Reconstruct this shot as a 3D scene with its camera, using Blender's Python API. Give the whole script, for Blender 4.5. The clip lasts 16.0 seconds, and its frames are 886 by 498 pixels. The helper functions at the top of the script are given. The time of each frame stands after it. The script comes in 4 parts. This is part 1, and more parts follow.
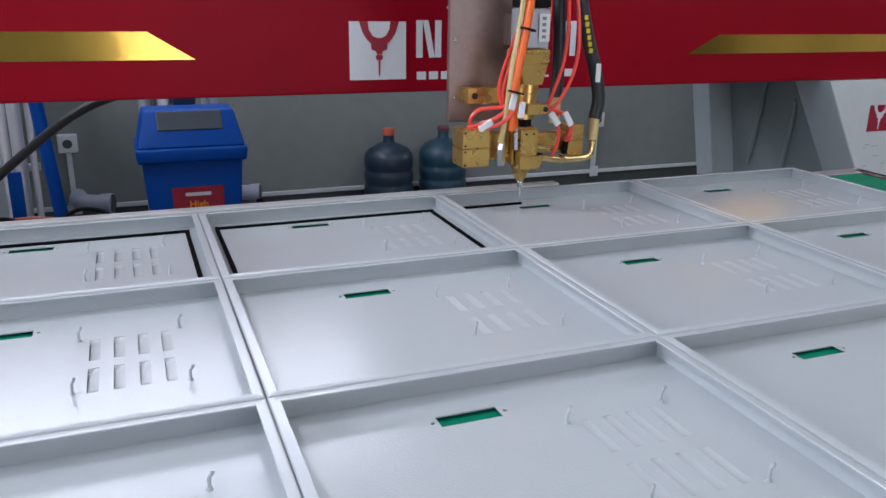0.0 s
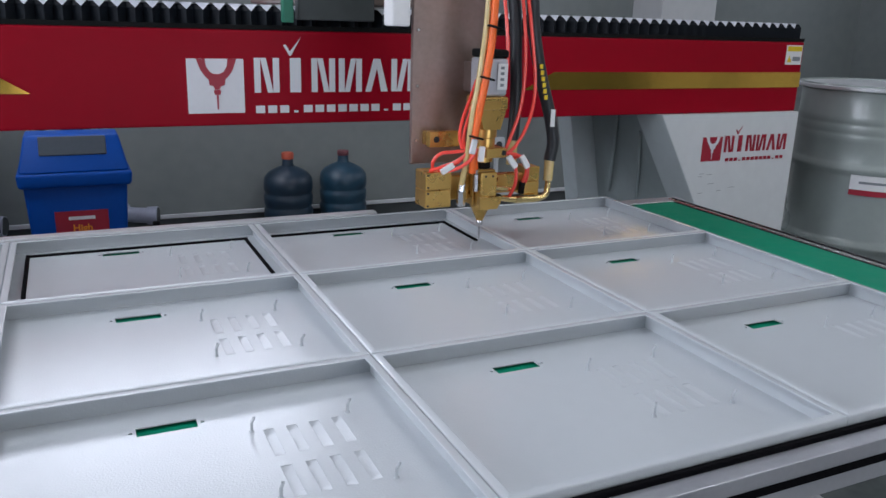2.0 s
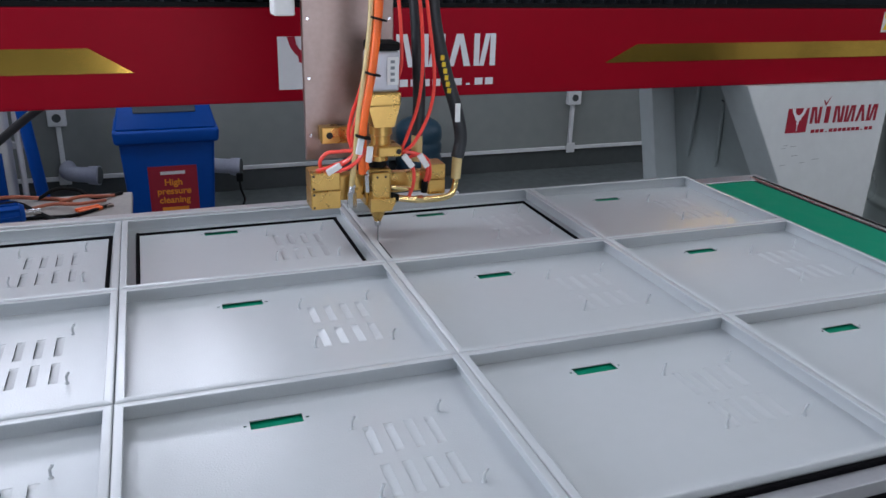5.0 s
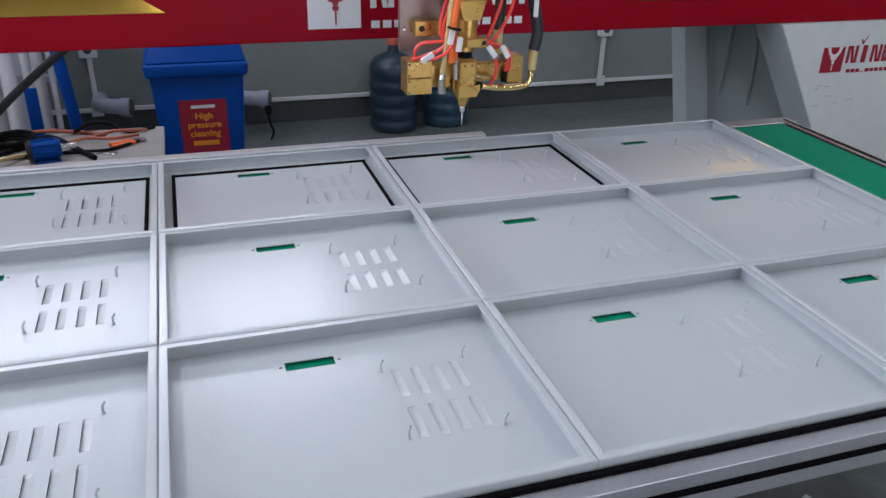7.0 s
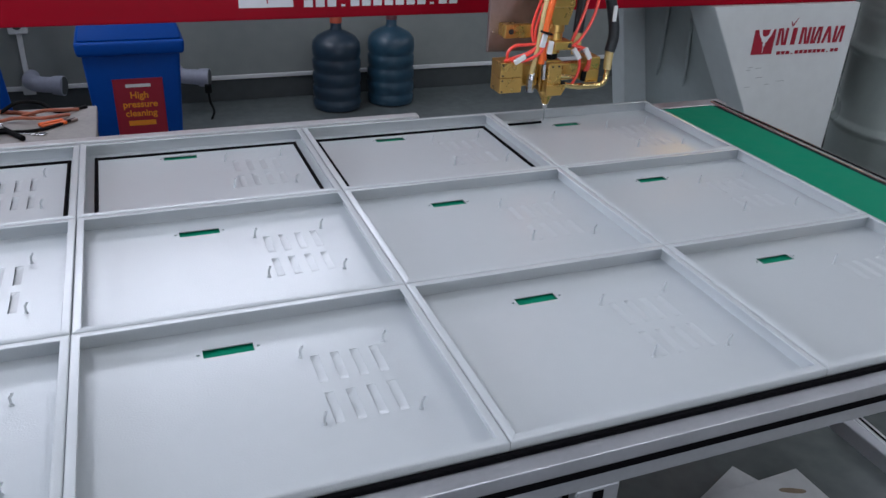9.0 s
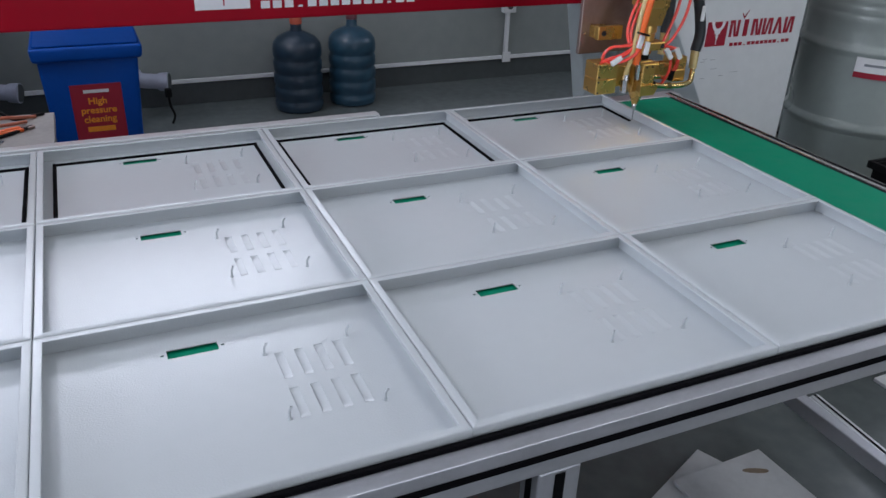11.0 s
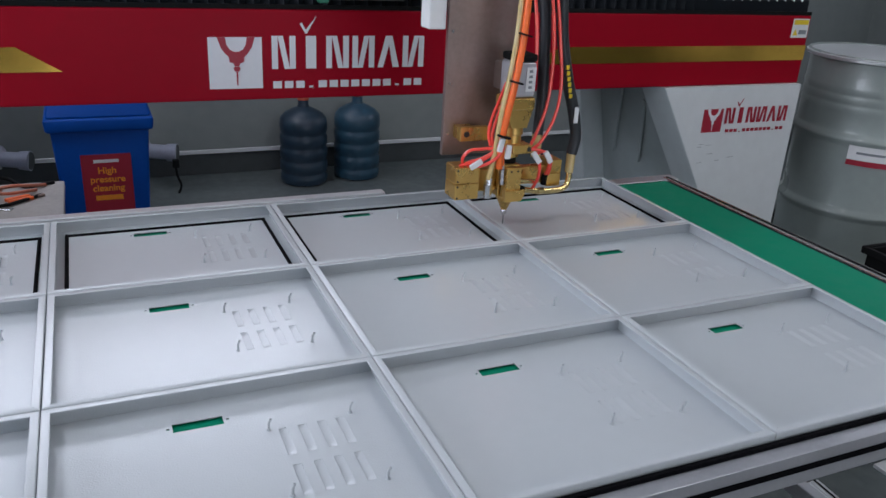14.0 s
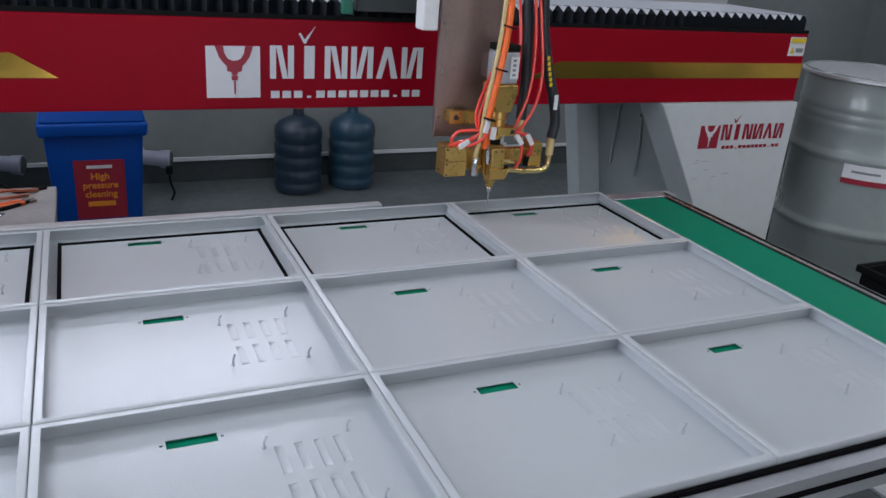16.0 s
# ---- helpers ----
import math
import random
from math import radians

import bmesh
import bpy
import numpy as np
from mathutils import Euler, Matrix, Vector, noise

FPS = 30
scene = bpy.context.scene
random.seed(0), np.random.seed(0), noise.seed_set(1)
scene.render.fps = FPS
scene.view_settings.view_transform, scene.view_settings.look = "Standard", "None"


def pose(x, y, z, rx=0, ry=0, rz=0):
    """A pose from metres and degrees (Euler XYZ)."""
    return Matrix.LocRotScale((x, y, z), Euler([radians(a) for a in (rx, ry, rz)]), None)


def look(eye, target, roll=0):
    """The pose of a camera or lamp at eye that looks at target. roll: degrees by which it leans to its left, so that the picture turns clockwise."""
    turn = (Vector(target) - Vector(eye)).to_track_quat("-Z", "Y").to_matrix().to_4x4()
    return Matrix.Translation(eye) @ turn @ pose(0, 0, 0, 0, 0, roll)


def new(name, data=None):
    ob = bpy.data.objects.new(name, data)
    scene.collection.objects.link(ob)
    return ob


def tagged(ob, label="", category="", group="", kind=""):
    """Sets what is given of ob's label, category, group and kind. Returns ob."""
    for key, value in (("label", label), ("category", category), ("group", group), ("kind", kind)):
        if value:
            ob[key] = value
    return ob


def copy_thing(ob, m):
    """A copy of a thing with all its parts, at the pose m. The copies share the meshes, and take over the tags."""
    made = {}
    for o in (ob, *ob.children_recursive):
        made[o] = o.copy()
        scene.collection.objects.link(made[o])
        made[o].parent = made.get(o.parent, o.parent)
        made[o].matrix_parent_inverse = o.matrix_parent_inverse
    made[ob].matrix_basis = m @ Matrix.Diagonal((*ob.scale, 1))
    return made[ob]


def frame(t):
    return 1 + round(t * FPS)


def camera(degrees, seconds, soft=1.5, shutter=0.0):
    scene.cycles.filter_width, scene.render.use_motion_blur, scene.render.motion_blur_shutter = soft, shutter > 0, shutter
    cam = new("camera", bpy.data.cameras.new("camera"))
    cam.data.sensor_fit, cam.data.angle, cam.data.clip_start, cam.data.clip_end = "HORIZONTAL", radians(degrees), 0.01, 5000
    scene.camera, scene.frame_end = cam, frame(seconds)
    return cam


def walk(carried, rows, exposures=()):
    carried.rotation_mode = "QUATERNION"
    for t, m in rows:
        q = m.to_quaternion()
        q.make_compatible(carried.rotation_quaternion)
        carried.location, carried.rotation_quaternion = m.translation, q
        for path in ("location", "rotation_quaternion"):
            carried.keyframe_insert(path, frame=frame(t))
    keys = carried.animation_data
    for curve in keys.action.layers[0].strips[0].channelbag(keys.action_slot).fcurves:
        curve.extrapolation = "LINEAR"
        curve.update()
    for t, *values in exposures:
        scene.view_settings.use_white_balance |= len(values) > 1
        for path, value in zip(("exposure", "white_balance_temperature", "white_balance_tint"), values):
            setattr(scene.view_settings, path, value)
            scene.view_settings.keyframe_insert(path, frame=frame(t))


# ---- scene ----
cam = camera(58.0, 16.0)
PATH = [
    (0, (-0.735, -1.005, 1.185), (-0.034, 0.769, 0.583), 0.9),
    (0.5, (-0.649, -1.102, 1.198), (0.036, 0.683, 0.611), 1.5),
    (1, (-0.481, -1.168, 1.203), (0.197, 0.626, 0.636), 2.1),
    (1.5, (-0.479, -1.192, 1.219), (0.342, 0.549, 0.675), 2.4),
    (2, (-0.52, -1.215, 1.239), (0.303, 0.522, 0.685), 1.8),
    (2.5, (-0.522, -1.237, 1.243), (0.257, 0.512, 0.664), 1.7),
    (3, (-0.533, -1.24, 1.284), (0.219, 0.504, 0.657), 2.0),
    (3.5, (-0.536, -1.237, 1.298), (0.172, 0.523, 0.665), 1.6),
    (4, (-0.55, -1.229, 1.318), (0.144, 0.529, 0.665), 1.6),
    (6.5, (-0.563, -1.243, 1.374), (0.011, 0.488, 0.553), 1.4),
    (7, (-0.566, -1.251, 1.389), (0.003, 0.457, 0.517), 1.5),
    (7.5, (-0.556, -1.252, 1.397), (0.026, 0.435, 0.494), 1.8),
    (8, (-0.543, -1.255, 1.398), (0.092, 0.407, 0.486), 2.7),
    (8.5, (-0.527, -1.259, 1.398), (0.131, 0.393, 0.483), 2.9),
    (11, (-0.518, -1.286, 1.4), (0.224, 0.33, 0.485), 2.1),
    (11.5, (-0.519, -1.291, 1.402), (0.238, 0.318, 0.486), 2.3),
    (12, (-0.523, -1.294, 1.409), (0.236, 0.318, 0.501), 2.3),
    (12.5, (-0.533, -1.304, 1.42), (0.236, 0.35, 0.601), 2.4),
    (13, (-0.537, -1.307, 1.421), (0.235, 0.37, 0.652), 3.0),
    (13.5, (-0.536, -1.305, 1.421), (0.237, 0.375, 0.659), 3.2),
    (14, (-0.537, -1.302, 1.423), (0.234, 0.384, 0.671), 3.3),
    (14.5, (-0.542, -1.297, 1.423), (0.23, 0.394, 0.684), 3.5),
    (15, (-0.541, -1.291, 1.423), (0.225, 0.405, 0.689), 3.6),
    (15.5, (-0.541, -1.287, 1.425), (0.231, 0.407, 0.696), 3.9),
    (16, (-0.543, -1.282, 1.427), (0.25, 0.403, 0.698), 4.4),
]
walk(cam, [(t, look(eye, target, roll)) for t, eye, target, roll in PATH], exposures=[(0, -0.18), (1.5, -0.24), (4, -0.28), (7, -0.21), (11, -0.33), (12.2, -0.34), (13.3, -0.43), (16, -0.41)])

# ---- light ----
world = bpy.data.worlds.new("world")
scene.world = world
world.use_nodes = True
world.node_tree.nodes["Background"].inputs[0].default_value = (0.55, 0.62, 0.7, 1)
world.node_tree.nodes["Background"].inputs[1].default_value = 0.05
scene.view_settings.exposure = 0.0


def area_lamp(name, m, sx, sy, watts, colour):
    data = bpy.data.lights.new(name, "AREA")
    data.shape, data.size, data.size_y, data.energy, data.color = "RECTANGLE", sx, sy, watts, colour
    ob = new(name, data)
    ob.matrix_world = m
    return ob


LAMPS = ((-2.3, 1.05, 0.6, 0.6, 50), (1.0, -1.3, 1.2, 0.25, 12), (2.2, -0.35, 1.2, 0.25, 7), (-2.6, -1.6, 1.2, 0.25, 12))
for lx, ly, lw, ld, watts in LAMPS:
    area_lamp("ceiling_lamp_light", pose(lx, ly, 3.82), lw, ld, watts, (0.95, 0.957, 1.10))
area_lamp("window_light", pose(-0.95, 3.28, 2.7, -78, 0, 0), 3.3, 0.8, 38, (0.89, 0.94, 1.12))

area_lamp("side_window_light", pose(-4.1, -0.6, 1.9, 0, -80, 0), 1.5, 2.4, 50, (0.89, 0.94, 1.12))

area_lamp("high_window_light", pose(5.14, 1.5, 2.72, 0, 70, 0), 0.9, 1.0, 14, (0.89, 0.94, 1.12))
# added fill from an unseen doorway, lifts the faces turned south
area_lamp("front_fill_light", pose(0.3, -4.42, 1.25, 90, 0, 0), 2.0, 2.2, 24, (0.90, 0.94, 1.12))

# ---- materials ----


def material(name, colour, rough=0.5, metal=0.0, vary=0.12, scale=8.0, bump=0.0, bump_scale=300.0, coat=0.0, spec=0.5, emit=None, rough_vary=0.2):
    """A surface with two scales of variation in its colour, and fine relief."""
    m = bpy.data.materials.new(name)
    m.use_nodes = True
    nt = m.node_tree
    b = nt.nodes["Principled BSDF"]
    b.inputs["Roughness"].default_value = rough
    b.inputs["Metallic"].default_value = metal
    b.inputs["Specular IOR Level"].default_value = spec
    b.inputs["Coat Weight"].default_value = coat
    b.inputs["Coat Roughness"].default_value = 0.08
    co = nt.nodes.new("ShaderNodeTexCoord")
    n1 = nt.nodes.new("ShaderNodeTexNoise")
    n1.inputs["Scale"].default_value, n1.inputs["Detail"].default_value = scale, 5
    n2 = nt.nodes.new("ShaderNodeTexNoise")
    n2.inputs["Scale"].default_value, n2.inputs["Detail"].default_value = scale * 9, 3
    for n in (n1, n2):
        nt.links.new(co.outputs["Object"], n.inputs["Vector"])
    add = nt.nodes.new("ShaderNodeMath")
    add.operation = "ADD"
    nt.links.new(n1.outputs[0], add.inputs[0])
    nt.links.new(n2.outputs[0], add.inputs[1])
    ramp = nt.nodes.new("ShaderNodeMapRange")
    ramp.inputs[1].default_value, ramp.inputs[2].default_value = 0.6, 1.4
    ramp.inputs[3].default_value, ramp.inputs[4].default_value = 1 - vary, 1 + vary
    nt.links.new(add.outputs[0], ramp.inputs[0])
    mul = nt.nodes.new("ShaderNodeVectorMath")
    mul.operation = "SCALE"
    mul.inputs[0].default_value = colour
    nt.links.new(ramp.outputs[0], mul.inputs["Scale"])
    nt.links.new(mul.outputs[0], b.inputs["Base Color"])
    rr = nt.nodes.new("ShaderNodeMapRange")
    rr.inputs[1].default_value, rr.inputs[2].default_value = 0.1, 0.9
    rr.inputs[3].default_value, rr.inputs[4].default_value = max(0.02, rough * (1 - rough_vary)), min(1, rough * (1 + rough_vary))
    nt.links.new(n1.outputs[0], rr.inputs[0])
    nt.links.new(rr.outputs[0], b.inputs["Roughness"])
    if bump:
        n3 = nt.nodes.new("ShaderNodeTexNoise")
        n3.inputs["Scale"].default_value, n3.inputs["Detail"].default_value = bump_scale, 2
        nt.links.new(co.outputs["Object"], n3.inputs["Vector"])
        bp = nt.nodes.new("ShaderNodeBump")
        bp.inputs["Strength"].default_value, bp.inputs["Distance"].default_value = bump, 0.001
        nt.links.new(n3.outputs[0], bp.inputs["Height"])
        nt.links.new(bp.outputs[0], b.inputs["Normal"])
    if emit:
        b.inputs["Emission Color"].default_value = (*emit[0], 1)
        b.inputs["Emission Strength"].default_value = emit[1]
    return m


POWDER = material("powder_coat", (0.485, 0.52, 0.54), 0.14, vary=0.015, scale=5, bump=0.3, bump_scale=400, spec=0.5, rough_vary=0.14)
BELT = material("green_belt", (0.001, 0.215, 0.12), 0.6, vary=0.08, scale=30, bump=0.15, bump_scale=700, spec=0.12)
BEAD = material("black_foam", (0.003, 0.003, 0.004), 0.85, vary=0.1, scale=60, spec=0.06)
ALU = material("anodised_aluminium", (0.46, 0.47, 0.50), 0.42, 0.75, vary=0.06, scale=14, bump=0.05)
ALU_PALE = material("pale_aluminium", (0.60, 0.62, 0.63), 0.42, 0.5, vary=0.06, scale=14, bump=0.05)
BLACK = material("black_rubber", (0.008, 0.0085, 0.009), 0.75, vary=0.2, scale=20, spec=0.12)
RED = material("red_paint", (0.30, 0.0008, 0.012), 0.45, vary=0.05, scale=4, bump=0.04, bump_scale=500, spec=0.12)
GOLD = material("gold_mirror_strip", (0.72, 0.44, 0.085), 0.13, 1.0, vary=0.12, scale=5, bump=0.35, bump_scale=13)
WHITE_VINYL = material("white_vinyl", (0.72, 0.73, 0.76), 0.45, vary=0.03)
RED_VINYL = material("red_vinyl", (0.33, 0.01, 0.03), 0.45, vary=0.03)
BRASS = material("gold_anodised_block", (0.68, 0.43, 0.13), 0.28, 0.88, vary=0.07, scale=25, bump=0.08)
PIPE_BRASS = material("bright_brass_pipe", (0.80, 0.62, 0.28), 0.2, 1.0, vary=0.06, scale=30)
# reddish tint puts the reflection of the red hoses into the colour
STEEL = material("brushed_steel_plate", (0.33, 0.255, 0.23), 0.38, 0.85, vary=0.12, scale=9, bump=0.1, bump_scale=250)
CHROME = material("zinc_steel", (0.6, 0.6, 0.6), 0.25, 1.0, vary=0.1, scale=30)
SILVER = material("silver_motor", (0.5, 0.51, 0.55), 0.38, 0.5, vary=0.06, scale=20)
TUBE_RED = material("red_tube", (0.90, 0.075, 0.055), 0.32, vary=0.1, scale=40, coat=0.4)
TUBE_ORANGE = material("orange_cable", (0.95, 0.16, 0.025), 0.35, vary=0.12, scale=40)
TUBE_CLEAR = material("yellowed_tube", (0.62, 0.47, 0.20), 0.25, vary=0.2, scale=50, coat=0.5)
CABLE_DULL = material("dusty_orange_cable", (0.42, 0.13, 0.07), 0.55, vary=0.2, scale=30)
NAVY = material("navy_plastic", (0.006, 0.02, 0.06), 0.4, vary=0.15)
HOSE = material("black_hose", (0.018, 0.021, 0.025), 0.42, vary=0.2, scale=30, bump=0.2, bump_scale=400)
YELLOW = material("yellow_print", (0.75, 0.55, 0.02), 0.5)
TAG = material("white_tag", (0.75, 0.76, 0.76), 0.5, vary=0.05)
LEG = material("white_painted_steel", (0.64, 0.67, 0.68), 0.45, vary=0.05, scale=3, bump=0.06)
# the leg's white paint twice more, darkened for its shaded inner faces
LEG_SHADED = material("white_steel_shaded", (0.47, 0.52, 0.52), 0.5, vary=0.06, scale=3, bump=0.06)
LEG_DEEP_SHADE = material("white_steel_deep_shade", (0.29, 0.335, 0.33), 0.5, vary=0.06, scale=3, bump=0.06)
BELLOWS = material("bellows_cloth", (0.005, 0.008, 0.012), 0.6, vary=0.25, scale=12, spec=0.25)
# same dark cloth, with the ceiling's reflection painted in as pale grey
BELLOWS_GLARE = material("bellows_top_glare", (0.60, 0.62, 0.68), 0.35, vary=0.1, scale=12, coat=0.2)
BENCH = material("bench_top", (0.33, 0.31, 0.29), 0.5, vary=0.15, scale=6)
BLUE = material("blue_plastic", (0.0003, 0.06, 0.32), 0.45, vary=0.08, scale=6, bump=0.1, bump_scale=500, spec=0.16)
BIN_FLAP = material("dark_grey_swing_flap", (0.05, 0.065, 0.08), 0.3, vary=0.1)
GREY_FLAP = material("grey_flap", (0.22, 0.24, 0.26), 0.35, vary=0.1)
WALL = material("grey_wall_paint", (0.228, 0.25, 0.246), 0.7, vary=0.08, scale=1.5, bump=0.1, bump_scale=120)
SKIRT = material("dark_skirting_paint", (0.06, 0.07, 0.072), 0.6, vary=0.15, scale=2.5)
FLOOR = material("grey_epoxy_floor", (0.118, 0.136, 0.138), 0.24, vary=0.18, scale=2.2, bump=0.05, bump_scale=80)
CEIL = material("ceiling_paint", (0.55, 0.56, 0.56), 0.8, vary=0.05, scale=2)
PVC = material("white_conduit", (0.70, 0.72, 0.74), 0.45, vary=0.06)
LILAC = material("grey_pvc_pipe", (0.36, 0.38, 0.47), 0.4, vary=0.1)
BOTTLE = material("blue_polycarbonate", (0.012, 0.030, 0.052), 0.36, vary=0.2, scale=6, spec=0.6)
BOTTLE2 = material("blue_polycarbonate_light", (0.018, 0.058, 0.095), 0.34, vary=0.2, scale=6, spec=0.6)
CAP = material("red_cap", (0.50, 0.09, 0.045), 0.45)
CAP_DULL = material("dull_red_cap", (0.16, 0.05, 0.06), 0.5)
DRUM = material("grey_green_drum_paint", (0.30, 0.345, 0.325), 0.3, vary=0.06, scale=3, coat=0.5)
ORANGE_TEXT = material("orange_print", (0.85, 0.30, 0.02), 0.5)
DARK = material("dark_void", (0.015, 0.016, 0.017), 0.7)
GREEN_BOX = material("green_box", (0.02, 0.16, 0.10), 0.5)
CARD = material("white_board", (0.62, 0.64, 0.66), 0.6, vary=0.1, scale=5)
STAIN = material("brown_stain", (0.25, 0.19, 0.13), 0.7, vary=0.3, scale=60)
BRIGHT_ALU = material("bright_aluminium", (0.70, 0.72, 0.75), 0.35, 0.25, vary=0.06, scale=14)
GLASS_LIGHT = material("bright_window_pane", (0.8, 0.8, 0.8), 0.3, emit=((0.89, 0.94, 1.10), 3.1))
DOOR_LIGHT = material("daylight_outside", (0.8, 0.8, 0.8), 0.3, emit=((0.89, 0.94, 1.08), 1.3))
SUN_LIGHT = material("sunlit_window_pane", (0.8, 0.8, 0.8), 0.3, emit=((1.0, 0.95, 0.88), 15.0))
STRIP_GLOW = material("strip_reflection_pane", (0.7, 0.72, 0.72), 0.5, emit=((0.95, 0.95, 0.92), 0.06))
ALU_SMOOTH = material("polished_aluminium", (0.68, 0.66, 0.64), 0.16, 0.85, vary=0.06, scale=14)
LED = material("led_diffuser", (0.8, 0.8, 0.8), 0.4, emit=((0.95, 0.98, 1.0), 8.0))

# ---- building helpers ----


def part(name, bm, mat, parent=None, label="", smooth=False):
    """Links a bmesh as one mesh object, under a thing or a part."""
    me = bpy.data.meshes.new(name)
    bmesh.ops.recalc_face_normals(bm, faces=bm.faces)
    bm.to_mesh(me)
    bm.free()
    me.materials.append(mat)
    if smooth:
        for p in me.polygons:
            p.use_smooth = True
        me.set_sharp_from_angle(angle=radians(40))
    ob = new(name, me)
    if parent:
        ob.parent = parent
    if label:
        ob["label"] = label
    return ob


def thing(name, label, category, m=None, group="", kind=""):
    ob = new(name)
    ob.empty_display_size = 0.05
    if m is not None:
        ob.matrix_basis = m
    return tagged(ob, label, category, group, kind)


def box(x0, x1, y0, y1, z0, z1, bevel=0.0, segments=2, bm=None):
    one = bmesh.new()
    bmesh.ops.create_cube(one, size=1, matrix=Matrix.LocRotScale(((x0 + x1) / 2, (y0 + y1) / 2, (z0 + z1) / 2), None, (x1 - x0, y1 - y0, z1 - z0)))
    if bevel:
        bmesh.ops.bevel(one, geom=one.edges[:], offset=bevel, segments=segments, affect="EDGES", profile=0.5)
    return merge(one, bm)


def merge(one, bm=None):
    if bm is None:
        return one
    me = bpy.data.meshes.new("joined")
    one.to_mesh(me)
    one.free()
    bm.from_mesh(me)
    bpy.data.meshes.remove(me)
    return bm


def cylinder(a, b, r0, r1=None, n=24, bm=None):
    """A cone or cylinder from point a to point b."""
    a, b = Vector(a), Vector(b)
    one = bmesh.new()
    m = Matrix.Translation((a + b) / 2) @ (b - a).to_track_quat("Z", "Y").to_matrix().to_4x4()
    bmesh.ops.create_cone(one, cap_ends=True, segments=n, radius1=r0, radius2=r0 if r1 is None else r1, depth=(b - a).length, matrix=m)
    return merge(one, bm)


def lathe(rows, n=40, bm=None):
    """A turned body from (radius, height) rows."""
    one = bmesh.new()
    rings = []
    for r, z in rows:
        rings.append([one.verts.new((r * math.cos(2 * math.pi * k / n), r * math.sin(2 * math.pi * k / n), z)) for k in range(n)])
    for a, b in zip(rings, rings[1:]):
        for k in range(n):
            one.faces.new((a[k], a[(k + 1) % n], b[(k + 1) % n], b[k]))
    one.faces.new(rings[0][::-1])
    one.faces.new(rings[-1])
    return merge(one, bm)


def smooth_path(points, steps=8):
    """A Catmull-Rom line through points."""
    p = [Vector(q) for q in points]
    p = [2 * p[0] - p[1], *p, 2 * p[-1] - p[-2]]
    line = []
    for i in range(1, len(p) - 2):
        for k in range(steps):
            t = k / steps
            line.append(0.5 * (2 * p[i] + (p[i + 1] - p[i - 1]) * t + (2 * p[i - 1] - 5 * p[i] + 4 * p[i + 1] - p[i + 2]) * t * t + (3 * p[i] - p[i - 1] - 3 * p[i + 1] + p[i + 2]) * t ** 3))
    line.append(p[-2])
    return line


def tube(points, r, n=10, steps=8, bm=None):
    line = smooth_path(points, steps)
    one = bmesh.new()
    rings = []
    side = None
    for i, q in enumerate(line):
        d = (line[min(i + 1, len(line) - 1)] - line[max(i - 1, 0)]).normalized()
        if side is None:
            side = d.orthogonal().normalized()
        side = (side - d * side.dot(d)).normalized()
        up = d.cross(side)
        rings.append([one.verts.new(q + r * (math.cos(2 * math.pi * k / n) * side + math.sin(2 * math.pi * k / n) * up)) for k in range(n)])
    for a, b in zip(rings, rings[1:]):
        for k in range(n):
            one.faces.new((a[k], a[(k + 1) % n], b[(k + 1) % n], b[k]))
    one.faces.new(rings[0][::-1])
    one.faces.new(rings[-1])
    return merge(one, bm)


def prism(outline, y0, y1, bm=None):
    """An outline in x and z, carried from y0 to y1."""
    one = bmesh.new()
    a = [one.verts.new((x, y0, z)) for x, z in outline]
    b = [one.verts.new((x, y1, z)) for x, z in outline]
    one.faces.new(a)
    one.faces.new(b[::-1])
    for i in range(len(a)):
        j = (i + 1) % len(a)
        one.faces.new((a[i], b[i], b[j], a[j]))
    return merge(one, bm)


def words(name, text, size, m, mat, parent, width=None, label=""):
    """Flat lettering in the built-in font, on the plane of m."""
    cu = bpy.data.curves.new(name, "FONT")
    cu.body, cu.size, cu.align_x, cu.extrude = text, size, "CENTER", 0.0004
    cu.offset = 0.0009
    tmp = bpy.data.objects.new(name, cu)
    scene.collection.objects.link(tmp)
    me = bpy.data.meshes.new_from_object(tmp.evaluated_get(bpy.context.evaluated_depsgraph_get()))
    bpy.data.objects.remove(tmp)
    me.materials.clear()
    me.materials.append(mat)
    ob = new(name, me)
    ob.parent = parent
    ob.matrix_basis = m
    if label:
        ob["label"] = label
    return ob


Z0 = 0.79  # the sheet of the doors lies at this height
PX, PY = 0.45, 0.3625  # pitch of the doors
COLS = (-0.9, -0.45, 0.0, 0.45)
ROWS_Y = (0.3625, 0.0, -0.3625)

# ---- room ----
XL, XR, YN, YF, HIGH = -4.2, 5.2, -4.5, 3.35, 4.0
floor = part("floor", box(XL - 0.2, XR + 0.2, YN - 0.2, YF + 0.2, -0.1, 0), FLOOR)
tagged(floor, "dark grey epoxy workshop floor, slightly worn", "floor", kind="structure")
ceiling = part("ceiling", box(XL - 0.2, XR + 0.2, YN - 0.2, YF + 0.2, HIGH, HIGH + 0.1), CEIL)
tagged(ceiling, "pale painted workshop ceiling", "ceiling", kind="structure")
WX0, WX1, WZ0, WZ1 = -2.7, 0.8, 2.3, 3.1
bm = bmesh.new()
for a in ((XL, WX0, 0.0, HIGH), (WX1, XR, 0.0, HIGH), (WX0, WX1, 0.0, WZ0), (WX0, WX1, WZ1, HIGH)):
    box(a[0], a[1], YF, YF + 0.2, a[2], a[3], bm=bm)
tagged(part("wall_north", bm, WALL), "grey-green painted workshop wall", "wall", kind="structure")
bm = bmesh.new()
